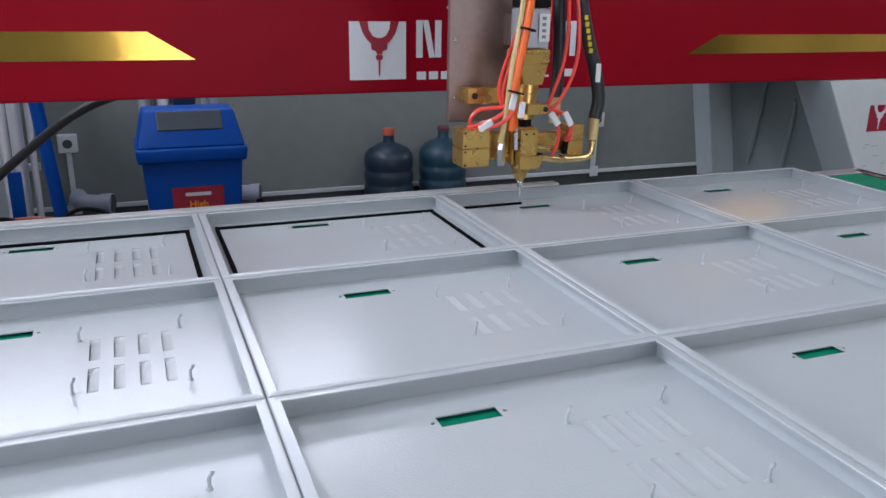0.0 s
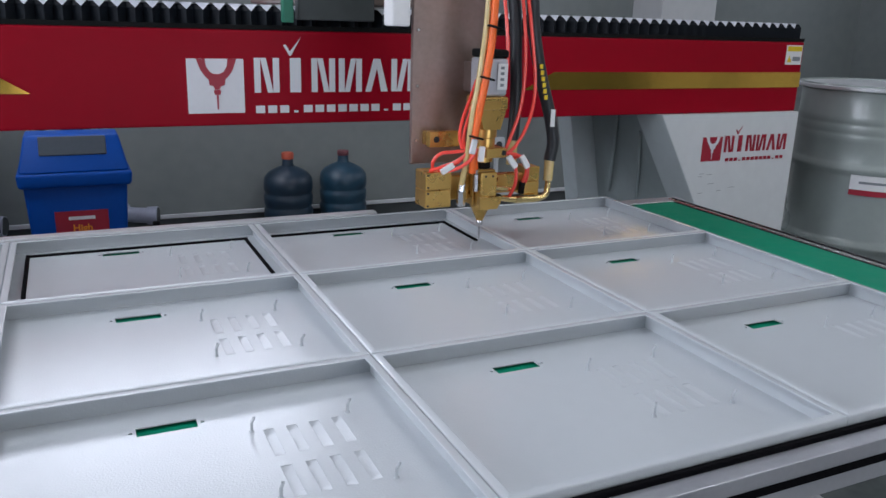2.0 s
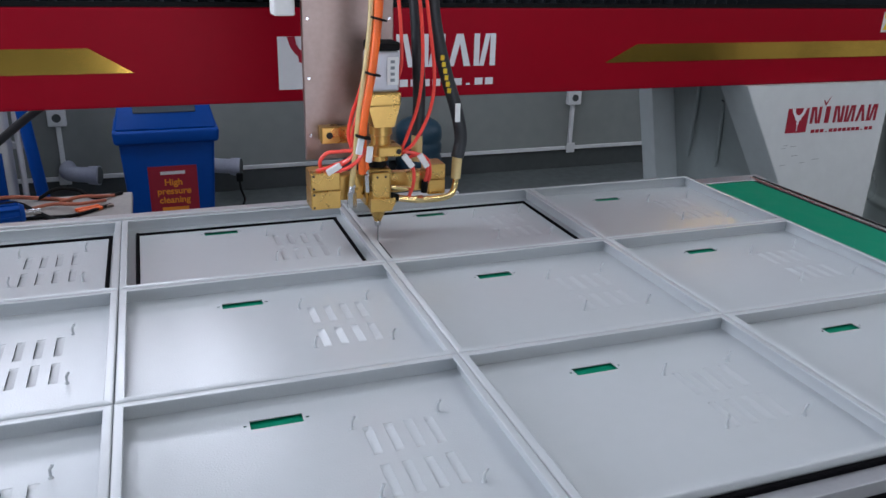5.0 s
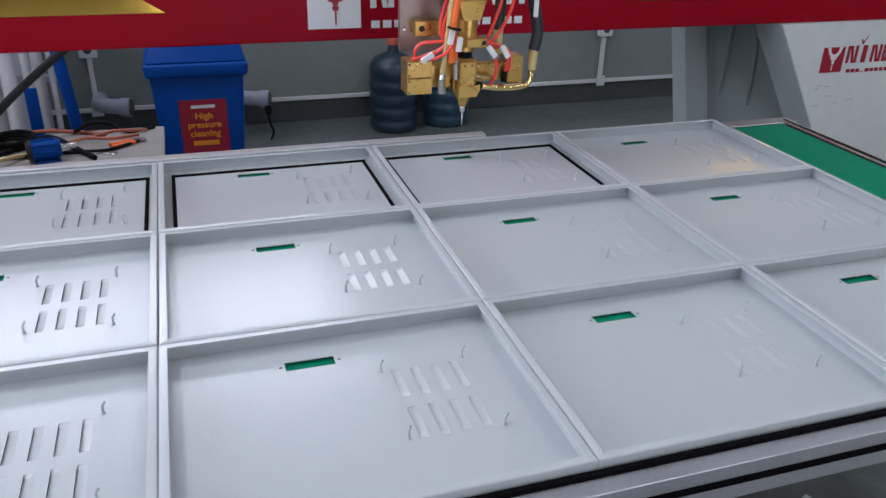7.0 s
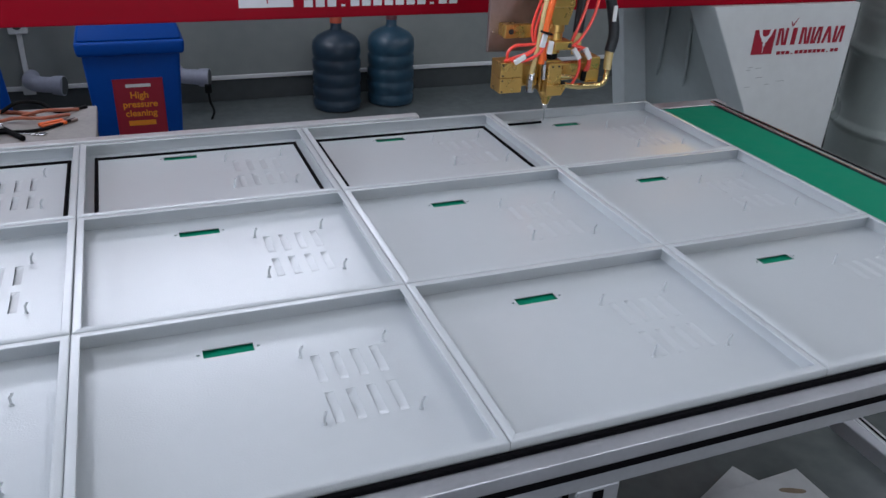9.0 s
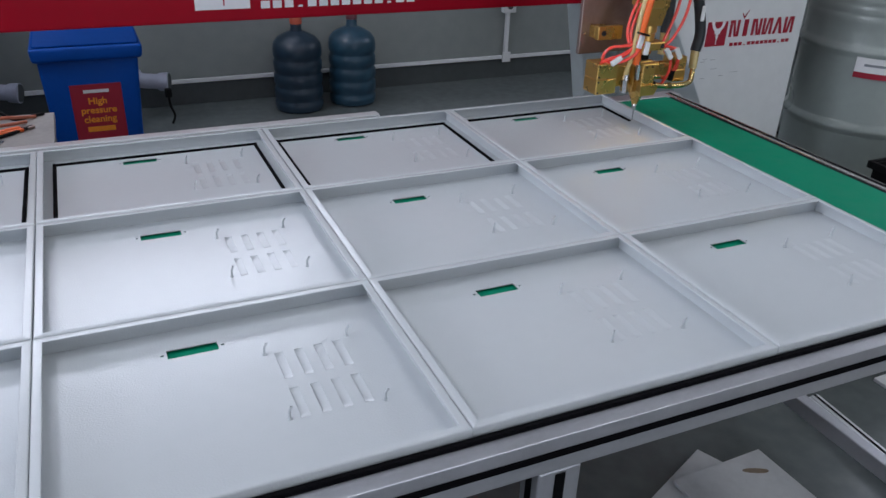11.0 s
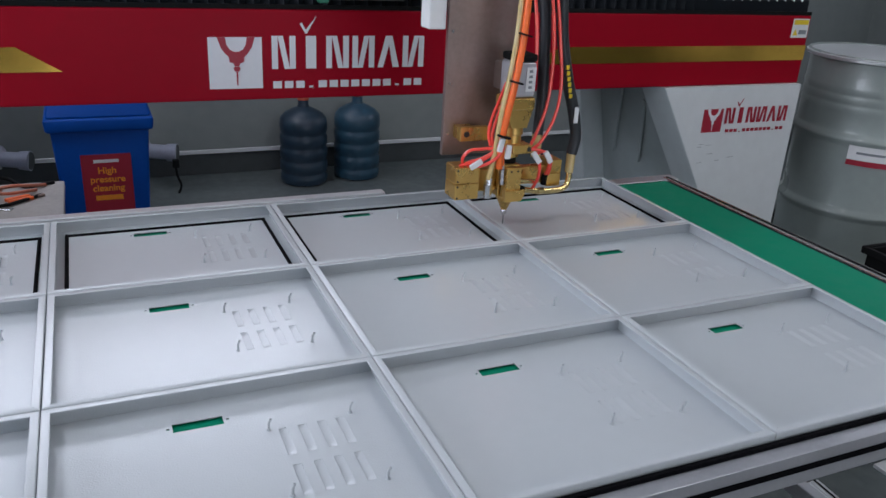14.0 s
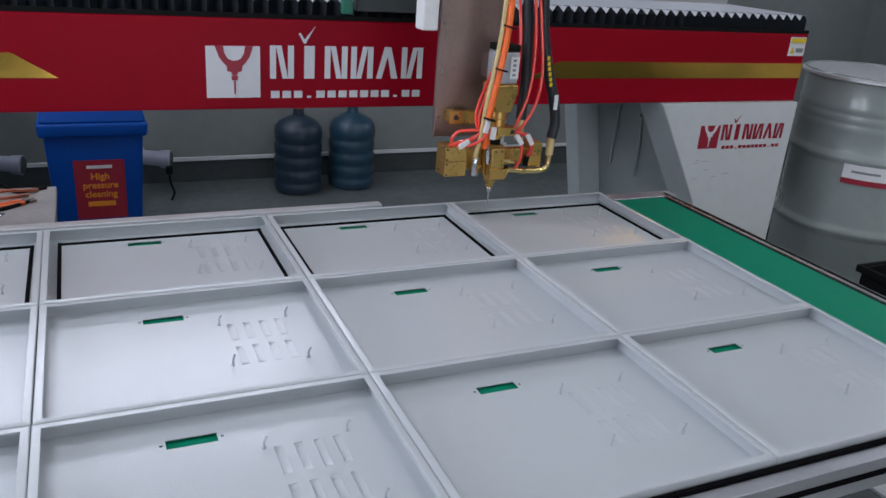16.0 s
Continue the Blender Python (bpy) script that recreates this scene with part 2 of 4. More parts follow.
for s in ((XL, -0.8, 0.0, HIGH), (1.4, XR, 0.0, HIGH), (-0.8, 1.4, 2.45, HIGH)):
    box(s[0], s[1], YN - 0.2, YN, s[2], s[3], bm=bm)
tagged(part("wall_south", bm, WALL), "grey painted workshop wall with a doorway", "wall", kind="structure")
# unseen doorway, added to go with the front fill lamp
door = thing("door_1", "unseen wide doorway with bright daylight, added as front fill light", "doorway", kind="structure")
part("daylight", box(-0.75, 1.35, YN - 0.19, YN - 0.18, 0.02, 2.40), DOOR_LIGHT, door).visible_shadow = False
bm = bmesh.new()
for s in ((-0.8, -0.75, 0.0, 2.45), (1.35, 1.4, 0.0, 2.45), (-0.75, 1.35, 2.40, 2.45), (0.27, 0.33, 0.0, 2.40)):
    box(s[0], s[1], YN - 0.15, YN - 0.05, s[2], s[3], bm=bm)
part("door_frame", bm, SKIRT, door)
bm = bmesh.new()
for s in ((YN, -4.4, 0.0, HIGH), (-4.4, -4.3, 0.0, 2.7), (-4.3, -2.1, 0.0, 0.2), (-4.3, -2.1, 1.8, 2.7), (-4.4, -3.5, 3.6, HIGH), (-3.5, -2.1, 2.7, HIGH),
          (-2.1, 0.95, 0.0, HIGH), (2.05, YF, 0.0, HIGH), (0.95, 2.05, 0.0, 2.25), (0.95, 2.05, 3.25, HIGH)):
    box(XR, XR + 0.2, s[0], s[1], s[2], s[3], bm=bm)
tagged(part("wall_east", bm, WALL), "grey-green painted workshop wall", "wall", kind="structure")
east = thing("window_3", "high workshop window, bright with sunlight", "window", kind="structure")
part("pane", box(XR + 0.08, XR + 0.09, -4.35, -3.55, 2.75, 3.55), SUN_LIGHT, east).visible_shadow = False
bm = bmesh.new()
for s in ((-4.4, -4.35, 2.7, 3.6), (-3.55, -3.5, 2.7, 3.6), (-4.35, -3.55, 2.7, 2.75), (-4.35, -3.55, 3.55, 3.6)):
    box(XR + 0.06, XR + 0.12, s[0], s[1], s[2], s[3], bm=bm)
part("window_frame", bm, ALU, east)
# unseen low panes, added as something for the gold strip to mirror
low = thing("window_5", "unseen low window with dim panes, added for the gold strip to reflect", "window", kind="structure")
for y0, y1 in ((-4.25, -3.25), (-3.0, -2.15)):
    part("pane", box(XR + 0.08, XR + 0.09, y0, y1, 0.25, 1.75), STRIP_GLOW, low).visible_shadow = False
bm = bmesh.new()
for s in ((-4.3, -4.25, 0.2, 1.8), (-3.25, -3.0, 0.25, 1.75), (-2.15, -2.1, 0.2, 1.8), (-4.25, -2.15, 0.2, 0.25), (-4.25, -2.15, 1.75, 1.8)):
    box(XR + 0.06, XR + 0.12, s[0], s[1], s[2], s[3], bm=bm)
part("window_frame", bm, ALU, low)
high = thing("window_4", "high workshop window, bright with daylight", "window", kind="structure")
part("pane", box(XR + 0.08, XR + 0.09, 1.0, 2.0, 2.3, 3.2), GLASS_LIGHT, high).visible_shadow = False
bm = bmesh.new()
for s in ((0.95, 1.0, 2.25, 3.25), (2.0, 2.05, 2.25, 3.25), (1.0, 2.0, 2.25, 2.3), (1.0, 2.0, 3.2, 3.25)):
    box(XR + 0.06, XR + 0.12, s[0], s[1], s[2], s[3], bm=bm)
part("window_frame", bm, ALU, high)
bm = bmesh.new()
for s in ((YN, -1.9, 0.0, HIGH), (0.7, YF, 0.0, HIGH), (-1.9, 0.7, 0.0, 1.1), (-1.9, 0.7, 2.7, HIGH)):
    box(XL - 0.2, XL, s[0], s[1], s[2], s[3], bm=bm)
tagged(part("wall_west", bm, WALL), "grey painted workshop wall with a window", "wall", kind="structure")
tagged(part("baseboard", box(XL, XR, YF - 0.012, YF - 0.002, 0.0, 0.12, 0.003), SKIRT), "dark grey painted skirting along the wall", "baseboard", kind="structure")
tagged(part("column", box(3.0, 3.45, YF - 0.3, YF - 0.002, 0.0, HIGH, 0.004), CEIL), "pale plastered column standing against the wall", "column", kind="structure")

win = thing("window_1", "high workshop window, bright with daylight", "window", kind="structure")
part("pane", box(WX0 + 0.05, WX1 - 0.05, YF + 0.08, YF + 0.09, WZ0 + 0.05, WZ1 - 0.05), GLASS_LIGHT, win).visible_shadow = False
bm = bmesh.new()
for a in ((WX0, WX0 + 0.05, WZ0, WZ1), (WX1 - 0.05, WX1, WZ0, WZ1), (WX0 + 0.05, WX1 - 0.05, WZ0, WZ0 + 0.05), (WX0 + 0.05, WX1 - 0.05, WZ1 - 0.05, WZ1), (-0.98, -0.93, WZ0 + 0.05, WZ1 - 0.05)):
    box(a[0], a[1], YF + 0.06, YF + 0.12, a[2], a[3], bm=bm)
part("window_frame", bm, ALU, win)

side = thing("window_2", "wide workshop side window, bright with daylight", "window", kind="structure")
part("pane", box(XL - 0.09, XL - 0.08, -1.85, 0.65, 1.15, 2.65), GLASS_LIGHT, side).visible_shadow = False
bm = bmesh.new()
for s in ((-1.9, -1.85, 1.1, 2.7), (0.65, 0.7, 1.1, 2.7), (-1.85, 0.65, 1.1, 1.15), (-1.85, 0.65, 2.65, 2.7), (-0.62, -0.58, 1.15, 2.65)):
    box(XL - 0.12, XL - 0.06, s[0], s[1], s[2], s[3], bm=bm)
part("window_frame", bm, ALU, side)

for lx, ly, lw, ld, watts in LAMPS:
    lamp = thing("ceiling_lamp", "white LED lamp fixed under the ceiling", "lamp", pose(lx, ly, 3.86), "ceiling lamps")
    part("housing", box(-lw / 2 - 0.02, lw / 2 + 0.02, -ld / 2 - 0.015, ld / 2 + 0.015, 0.02, 0.14, 0.004), CEIL, lamp)
    part("diffuser", box(-lw / 2, lw / 2, -ld / 2, ld / 2, 0.0, 0.018, 0.004), LED, lamp)

# conduit with sockets along the wall
conduit = thing("conduit", "white plastic cable conduit along the wall base", "conduit", kind="structure")
part("run", box(XL + 0.1, 3.0, YF - 0.03, YF - 0.014, 0.125, 0.148, 0.003), PVC, conduit)
for sx in (2.0, -1.03):
    part("drop", box(sx - 0.012, sx + 0.012, YF - 0.028, YF - 0.002, 0.15, 0.42, 0.003), PVC, conduit)
    part("joint", box(sx - 0.03, sx + 0.03, YF - 0.036, YF - 0.0305, 0.105, 0.17, 0.004), PVC, conduit)
    sock = thing("wall_socket", "white surface-mounted wall socket above the conduit", "socket", pose(sx, YF, 0.46), "wall sockets")
    part("housing", box(-0.045, 0.045, -0.045, -0.002, -0.04, 0.05, 0.006), PVC, sock)
    part("outlet", cylinder((0, -0.0455, 0.005), (0, -0.048, 0.005), 0.022), SKIRT, sock)

# ---- work table with conveyor belt ----
table = thing("conveyor_table", "long aluminium profile table with a green conveyor belt", "table")
TX0, TX1, TY0, TY1 = -2.3, 0.932, -0.655, 0.425
part("belt", box(TX0, TX1, TY0, TY1, Z0 - 0.014, Z0 - 0.0048, 0.002), BELT, table, "green PVC conveyor belt")
part("deck", box(TX0, TX1 - 0.01, TY0 + 0.01, TY1 - 0.01, Z0 - 0.05, Z0 - 0.0165), DARK, table)


def groove(x0, x1, y0, y1, z0, z1, parent):
    return part("groove", box(x0, x1, y0, y1, z0, z1), BEAD, parent)


# near long side
part("edge_seal", box(TX0, TX1, TY0 - 0.0195, TY0 - 0.0125, Z0 - 0.03, Z0 + 0.0148, 0.001), BEAD, table, "black rubber edge strip")
part("side_profile", box(TX0, 0.985, TY0 - 0.043, TY0 - 0.0198, Z0 - 0.041, Z0 + 0.0092, 0.0012), ALU, table)
groove(TX0, 0.984, TY0 - 0.0443, TY0 - 0.0432, Z0 - 0.0195, Z0 - 0.0095, table)
# right end
part("end_profile", box(TX1 + 0.012, TX1 + 0.036, TY0 - 0.012, TY1 + 0.03, Z0 - 0.06, Z0 - 0.002, 0.003), ALU_SMOOTH, table)
part("edge_seal", box(TX1 + 0.001, TX1 + 0.011, TY0, TY1, Z0 - 0.045, Z0 - 0.006, 0.002), BLACK, table, "black rubber edge strip")
groove(TX1 + 0.020, TX1 + 0.026, TY0, TY1 + 0.025, Z0 - 0.0018, Z0 - 0.0008, table)
# far long side
part("side_profile", box(TX0, 0.985, TY1 + 0.006, TY1 + 0.05, Z0 - 0.075, Z0 - 0.004, 0.003), ALU, table)
part("edge_seal", box(TX0, TX1, TY1 + 0.0005, TY1 + 0.0055, Z0 - 0.045, Z0 - 0.006, 0.001), BLACK, table)
part("guide_rail", box(TX0, 0.095, TY1 + 0.008, TY1 + 0.036, Z0 - 0.0035, Z0 + 0.026, 0.003), ALU_PALE, table, "pale aluminium guide rail")
for lx in (-1.9, -0.086, 0.945):
    for ly in (TY0 - 0.0225, TY1 + 0.028):
        top = Z0 - 0.0412 if ly < 0 else Z0 - 0.076
        leg = part("leg", box(lx - 0.029, lx + 0.029, ly - 0.02, ly + 0.02, 0.03, top, 0.003), ALU, table)
        part("groove", box(lx - 0.007, lx + 0.007, ly - 0.0212, ly - 0.0202, 0.04, top - 0.006), BEAD, leg)
        part("groove", box(lx - 0.0302, lx - 0.0292, ly - 0.006, ly + 0.006, 0.04, top - 0.006), BEAD, leg)
        part("foot", cylinder((lx, ly, 0.0), (lx, ly, 0.03), 0.035, 0.02), BLACK, leg)
part("stretcher", box(-1.865, 0.91, TY0 - 0.038, TY0 - 0.007, 0.18, 0.22, 0.003), ALU, table)
part("stretcher", box(-1.865, 0.91, TY1 + 0.012, TY1 + 0.045, 0.18, 0.22, 0.003), ALU, table)
part("stretcher", box(0.929, 0.961, TY0 - 0.0022, TY1 + 0.008, 0.18, 0.22, 0.003), ALU, table)

# ---- cabinet doors ----
X_LO, X_HI = -0.1872, 0.2624  # door edges from its slot's middle
Y_LO, Y_HI = -0.3026, 0.0596
LIP, RIM_H, SHEET = 0.0116, 0.025, 0.0015
LOUVRES = [(lx, ly) for ly in (-0.104, -0.185) for lx in (0.097, 0.1233, 0.1497, 0.176)]
LW, LL = 0.0118, 0.060


def perforated(x0, x1, y0, y1, holes):
    """A thin sheet with rectangular openings."""
    xs = sorted({x0, x1, *[h[0] for h in holes], *[h[1] for h in holes]})
    ys = sorted({y0, y1, *[h[2] for h in holes], *[h[3] for h in holes]})
    bm = bmesh.new()
    grid = {}

    def vert(i, j):
        if (i, j) not in grid:
            grid[i, j] = bm.verts.new((xs[i], ys[j], 0))
        return grid[i, j]

    for i in range(len(xs) - 1):
        for j in range(len(ys) - 1):
            cx, cy = (xs[i] + xs[i + 1]) / 2, (ys[j] + ys[j + 1]) / 2
            if any(h[0] < cx < h[1] and h[2] < cy < h[3] for h in holes):
                continue
            bm.faces.new((vert(i, j), vert(i + 1, j), vert(i + 1, j + 1), vert(i, j + 1)))
    res = bmesh.ops.extrude_face_region(bm, geom=bm.faces[:])
    for v in [g for g in res["geom"] if isinstance(g, bmesh.types.BMVert)]:
        v.co.z -= SHEET
    return bm


def louvre_mesh():
    """A scoop pressed down into the sheet: deep at its slit, running out to the other side, with rounded ends."""
    bm = bmesh.new()
    nu, nv, deep = 4, 12, 0.0032
    grid = []
    for j in range(nv + 1):
        v = j / nv
        end = min(1.0, min(v, 1 - v) / 0.09)
        end = end * end * (3 - 2 * end)
        grid.append([bm.verts.new((LW * i / nu, LL * v, -0.0003 - deep * end * (1 - i / nu))) for i in range(nu + 1)])
    for p, q in zip(grid, grid[1:]):
        for i in range(nu):
            bm.faces.new((p[i], p[i + 1], q[i + 1], q[i]))
    return bm


def flange_mesh(length):
    """A folded edge along x: upright wall at y = 0, a rounded bend and a lip turned in to y = LIP, mitred at both ends."""
    r, wall = 0.0026, 0.0016
    outline = [(0, -0.0046), (0, RIM_H - r)] + [(r - r * math.cos(a), RIM_H - r + r * math.sin(a)) for a in (0.4, 0.8, 1.2)] + [(r, RIM_H), (LIP - 0.0007, RIM_H), (LIP, RIM_H - 0.0007), (LIP, RIM_H - 0.0022), (LIP - 0.0012, RIM_H - 0.0026), (wall, RIM_H - 0.0026), (wall, -0.0046)]
    bm = bmesh.new()
    a = [bm.verts.new((u + 0.0001, u, z)) for u, z in outline]
    b = [bm.verts.new((length - u - 0.0001, u, z)) for u, z in outline]
    for i in range(len(a)):
        k = (i + 1) % len(a)
        bm.faces.new((a[i], a[k], b[k], b[i]))
    bm.faces.new(a)
    bm.faces.new(b[::-1])
    return bm


def cabinet_door():
    door = thing("cabinet_door", "pale grey powder-coated steel cabinet door, inner side up on the belt", "cabinet door", group="cabinet doors on the belt")
    holes = [(-0.0325, 0.0325, -0.0095, 0.0105), (-0.0405, -0.0365, -0.002, 0.002), (0.0365, 0.0405, -0.002, 0.002)]
    holes += [(lx, lx + LW, ly, ly + LL) for lx, ly in LOUVRES]
    part("sheet", perforated(X_LO + 0.001, X_HI - 0.001, Y_LO + 0.001, Y_HI - 0.001, holes), POWDER, door)
    w, d = X_HI - X_LO, Y_HI - Y_LO
    for x, y, turn, run in ((X_LO, Y_LO, 0, w), (X_HI, Y_LO, 90, d), (X_HI, Y_HI, 180, w), (X_LO, Y_HI, 270, d)):
        part("flange", flange_mesh(run - 0.0004), POWDER, door, smooth=True).matrix_basis = pose(x, y, 0, 0, 0, turn) @ Matrix.Translation((0.0002, 0.0002, 0))
    # black sheet stands in for the darkness below the louvre slits
    part("slit_shade", box(0.090, 0.196, -0.192, -0.037, -0.0046, -0.0043), BLACK, door, "black sheet added under the louvres as shade in the slits")
    lou = None
    for lx, ly in LOUVRES:
        if lou is None:
            lou = part("louvre", louvre_mesh(), POWDER, door, smooth=True)
            lou.location = (lx, ly, 0)
        else:
            o = new("louvre", lou.data)
            o.parent, o.location = door, (lx, ly, 0)
    for sx, sy, turn in ((0.085, -0.043, 10), (0.198, -0.038, -5), (0.084, -0.182, 25), (0.200, -0.189, -15)):
        bm = tube([(0, 0, 0), (0.0002, 0, 0.007), (0.0004, 0, 0.0115), (0.0030, 0.0006, 0.0150), (0.0034, 0.0008, 0.0178)], 0.0017, 8, 4)
        cylinder((0, 0, 0), (0, 0, 0.0026), 0.0034, 0.0020, 10, bm)
        part("hook", bm, POWDER, door, smooth=True).matrix_basis = pose(sx, sy, 0, 0, 0, turn)
    return door


first = cabinet_door()
first.matrix_basis = pose(COLS[0], ROWS_Y[0], Z0)
random.seed(4)
for r in ROWS_Y:
    for c in (COLS[0] - PX, *COLS):
        if (c, r) != (COLS[0], ROWS_Y[0]):
            copy_thing(first, pose(c + random.uniform(-0.0004, 0.0004), r + random.uniform(-0.0004, 0.0004), Z0 + random.uniform(0, 0.0004), 0, 0, random.uniform(-0.03, 0.03)))

# ---- foam gaskets ----
GX0, GX1, GY0, GY1 = -0.160, 0.240, -0.2565, 0.0265


def bead_mesh(length):
    bm = bmesh.new()
    rings = []
    for x in (0, length):
        rings.append([bm.verts.new((x, 0.0036 * math.cos(a), 0.0046 * max(0, math.sin(a)))) for a in [math.pi * k / 8 for k in range(9)]])
    for k in range(8):
        bm.faces.new((rings[0][k], rings[1][k], rings[1][k + 1], rings[0][k + 1]))
    bm.faces.new(rings[0])
    bm.faces.new(rings[1][::-1])
    bm.faces.new((rings[0][0], rings[0][8], rings[1][8], rings[1][0]))
    return bm


for c in (COLS[0] - PX, COLS[0], COLS[1]):
    g = thing("foam_gasket", "black foamed sealing gasket laid round inside the door", "gasket", pose(c, ROWS_Y[0], Z0 + 0.0002), "foam gaskets")
    for a, b in (((GX0, GY1), (GX1, GY1)), ((GX1, GY1), (GX1, GY0)), ((GX1, GY0), (GX0, GY0)), ((GX0, GY0), (GX0, GY1))):
        d = Vector((b[0] - a[0], b[1] - a[1]))
        o = part("strip", bead_mesh(d.length + 0.004), BEAD, g, smooth=True)
        o.matrix_basis = pose(a[0], a[1], 0, 0, 0, math.degrees(math.atan2(d.y, d.x)))

# ---- gantry ----
BX0, BX1, BY0, BY1, BZ0, BZ1 = -2.75, 1.785, 0.82, 1.50, Z0 + 0.177, Z0 + 0.408
gantry = thing("gantry", "red dispensing-machine gantry with gold strips on white legs", "machine gantry")
part("beam", box(BX0, BX1, BY0, BY1, BZ0, BZ1, 0.004), RED, gantry, "red painted gantry beam")


def face(outline, y, parent, name, mat, depth=0.0012, label=""):
    return part(name, prism(outline, y - depth, y), mat, parent, label)


part("gold_strip", prism([(BX0 + 0.1, Z0 + 0.259), (-0.590, Z0 + 0.259), (-0.684, Z0 + 0.317), (BX0 + 0.1, Z0 + 0.317)], BY0 - 0.003, BY0), GOLD, gantry, "mirror-gold decorative strip")
part("gold_strip", prism([(0.684, Z0 + 0.257), (BX1 - 0.001, Z0 + 0.258), (BX1 - 0.001, Z0 + 0.308), (0.785, Z0 + 0.308)], BY0 - 0.003, BY0), GOLD, gantry, "mirror-gold decorative strip")


def nozzle_logo(x, z, w, h, y, parent, plate_mat, ink):
    """A square plate with a nozzle silhouette: a cup on two arms, a collar and a thin stem."""
    face([(x, z), (x + w, z), (x + w, z + h), (x, z + h)], y, parent, "emblem_plate", plate_mat)
    s = lambda pts: [(x + u * w, z + v * h) for u, v in pts]
    y2 = y - 0.0013
    half = [(0.17, 1), (0.32, 1), (0.34, 0.86), (0.40, 0.76), (0.47, 0.725), (0.52, 0.72), (0.52, 0.44), (0.48, 0.44), (0.455, 0.50), (0.385, 0.52), (0.375, 0.62), (0.30, 0.70), (0.235, 0.80)]
    for k in range(2):
        arm = [(u if k == 0 else 1.0401 - u, v) for u, v in half]
        face(s(arm), y2, parent, "emblem_arm", ink)
    face(s([(0.475, 0.435), (0.565, 0.435), (0.585, 0.40), (0.565, 0.34), (0.475, 0.34), (0.455, 0.40)]), y2, parent, "emblem_collar", ink)
    face(s([(0.503, 0.335), (0.537, 0.335), (0.532, 0.07), (0.508, 0.07)]), y2, parent, "emblem_stem", ink)


def brand_shapes(x0, x1, z0, z1, y, parent, mat, tick=None):
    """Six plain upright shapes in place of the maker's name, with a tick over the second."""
    n = 6
    w = (x1 - x0) / n
    h = z1 - z0
    for k in range(n):
        a, b = x0 + k * w + 0.07 * w, x0 + (k + 1) * w - 0.07 * w
        if k == 1:
            m = (a + b) / 2
            face([(m - 0.19 * w, z0), (m + 0.19 * w, z0), (m + 0.19 * w, z1), (m - 0.19 * w, z1)], y, parent, "brand_bar", mat)
            continue
        t = 0.25 * (b - a)
        if k == 4:
            face([(a, z0), (a + t, z0), ((a + b) / 2 + 0.1 * t, z0 + 0.75 * h), ((a + b) / 2 + 0.5 * t, z1), ((a + b) / 2 - 0.6 * t, z1)], y, parent, "brand_bar", mat)
            face([(b - 1.2 * t, z0), (b, z0), ((a + b) / 2 + 0.6 * t, z1), ((a + b) / 2 - 0.1 * t, z0 + 0.85 * h)], y - 0.0001, parent, "brand_bar", mat)
            continue
        face([(a, z0), (a + t, z0), (a + t, z1), (a, z1)], y, parent, "brand_bar", mat)
        face([(b - t, z0), (b, z0), (b, z1), (b - t, z1)], y, parent, "brand_bar", mat)
        lo, hi = (z0, z1) if k % 2 == 0 else (z1, z0)
        face([(a + t, hi), (a + 1.9 * t, hi), (b - t, lo), (b - 1.9 * t, lo)], y - 0.0001, parent, "brand_bar", mat)
    if tick:
        tx, tz, s = tick
        face([(tx, tz + 0.55 * s), (tx + 0.12 * s, tz + 0.6 * s), (tx + 0.36 * s, tz + 0.22 * s), (tx + 1.0 * s, tz + s), (tx + 0.42 * s, tz), (tx + 0.32 * s, tz)], y, parent, "brand_tick", mat)


def url_bars(x0, x1, z0, z1, y, parent, mat, n=14):
    w = (x1 - x0) / n
    z1 = z0 + 0.86 * (z1 - z0)
    for k in range(n):
        if k in (3, 11):
            face([(x0 + (k + 0.3) * w, z0), (x0 + (k + 0.65) * w, z0), (x0 + (k + 0.65) * w, z0 + 0.2 * (z1 - z0)), (x0 + (k + 0.3) * w, z0 + 0.2 * (z1 - z0))], y, parent, "text_bar", mat)
        else:
            face([(x0 + (k + 0.13) * w, z0), (x0 + (k + 0.87) * w, z0), (x0 + (k + 0.87) * w, z0 + 0.72 * (z1 - z0)), (x0 + (k + 0.13) * w, z0 + 0.72 * (z1 - z0))], y, parent, "text_bar", mat)


nozzle_logo(-0.2515, Z0 + 0.208, 0.136, 0.131, BY0 - 0.0005, gantry, WHITE_VINYL, RED_VINYL)
brand_shapes(-0.095, 0.343, Z0 + 0.257, Z0 + 0.342, BY0 - 0.0005, gantry, WHITE_VINYL, (-0.015, Z0 + 0.348, 0.045))
url_bars(-0.092, 0.338, Z0 + 0.206, Z0 + 0.236, BY0 - 0.0005, gantry, WHITE_VINYL)
# warning sticker
face([(1.705, Z0 + 0.334), (1.778, Z0 + 0.334), (1.778, Z0 + 0.398), (1.705, Z0 + 0.398)], BY0 - 0.0005, gantry, "warning_sticker", TAG)
face([(1.709, Z0 + 0.378), (1.774, Z0 + 0.378), (1.774, Z0 + 0.394), (1.709, Z0 + 0.394)], BY0 - 0.0018, gantry, "sticker_band", YELLOW)
face([(1.711, Z0 + 0.342), (1.731, Z0 + 0.342), (1.721, Z0 + 0.364)], BY0 - 0.0018, gantry, "sticker_triangle", YELLOW)
face([(1.737, Z0 + 0.346), (1.770, Z0 + 0.346), (1.770, Z0 + 0.360), (1.737, Z0 + 0.360)], BY0 - 0.0018, gantry, "text_bar", GREY_FLAP)

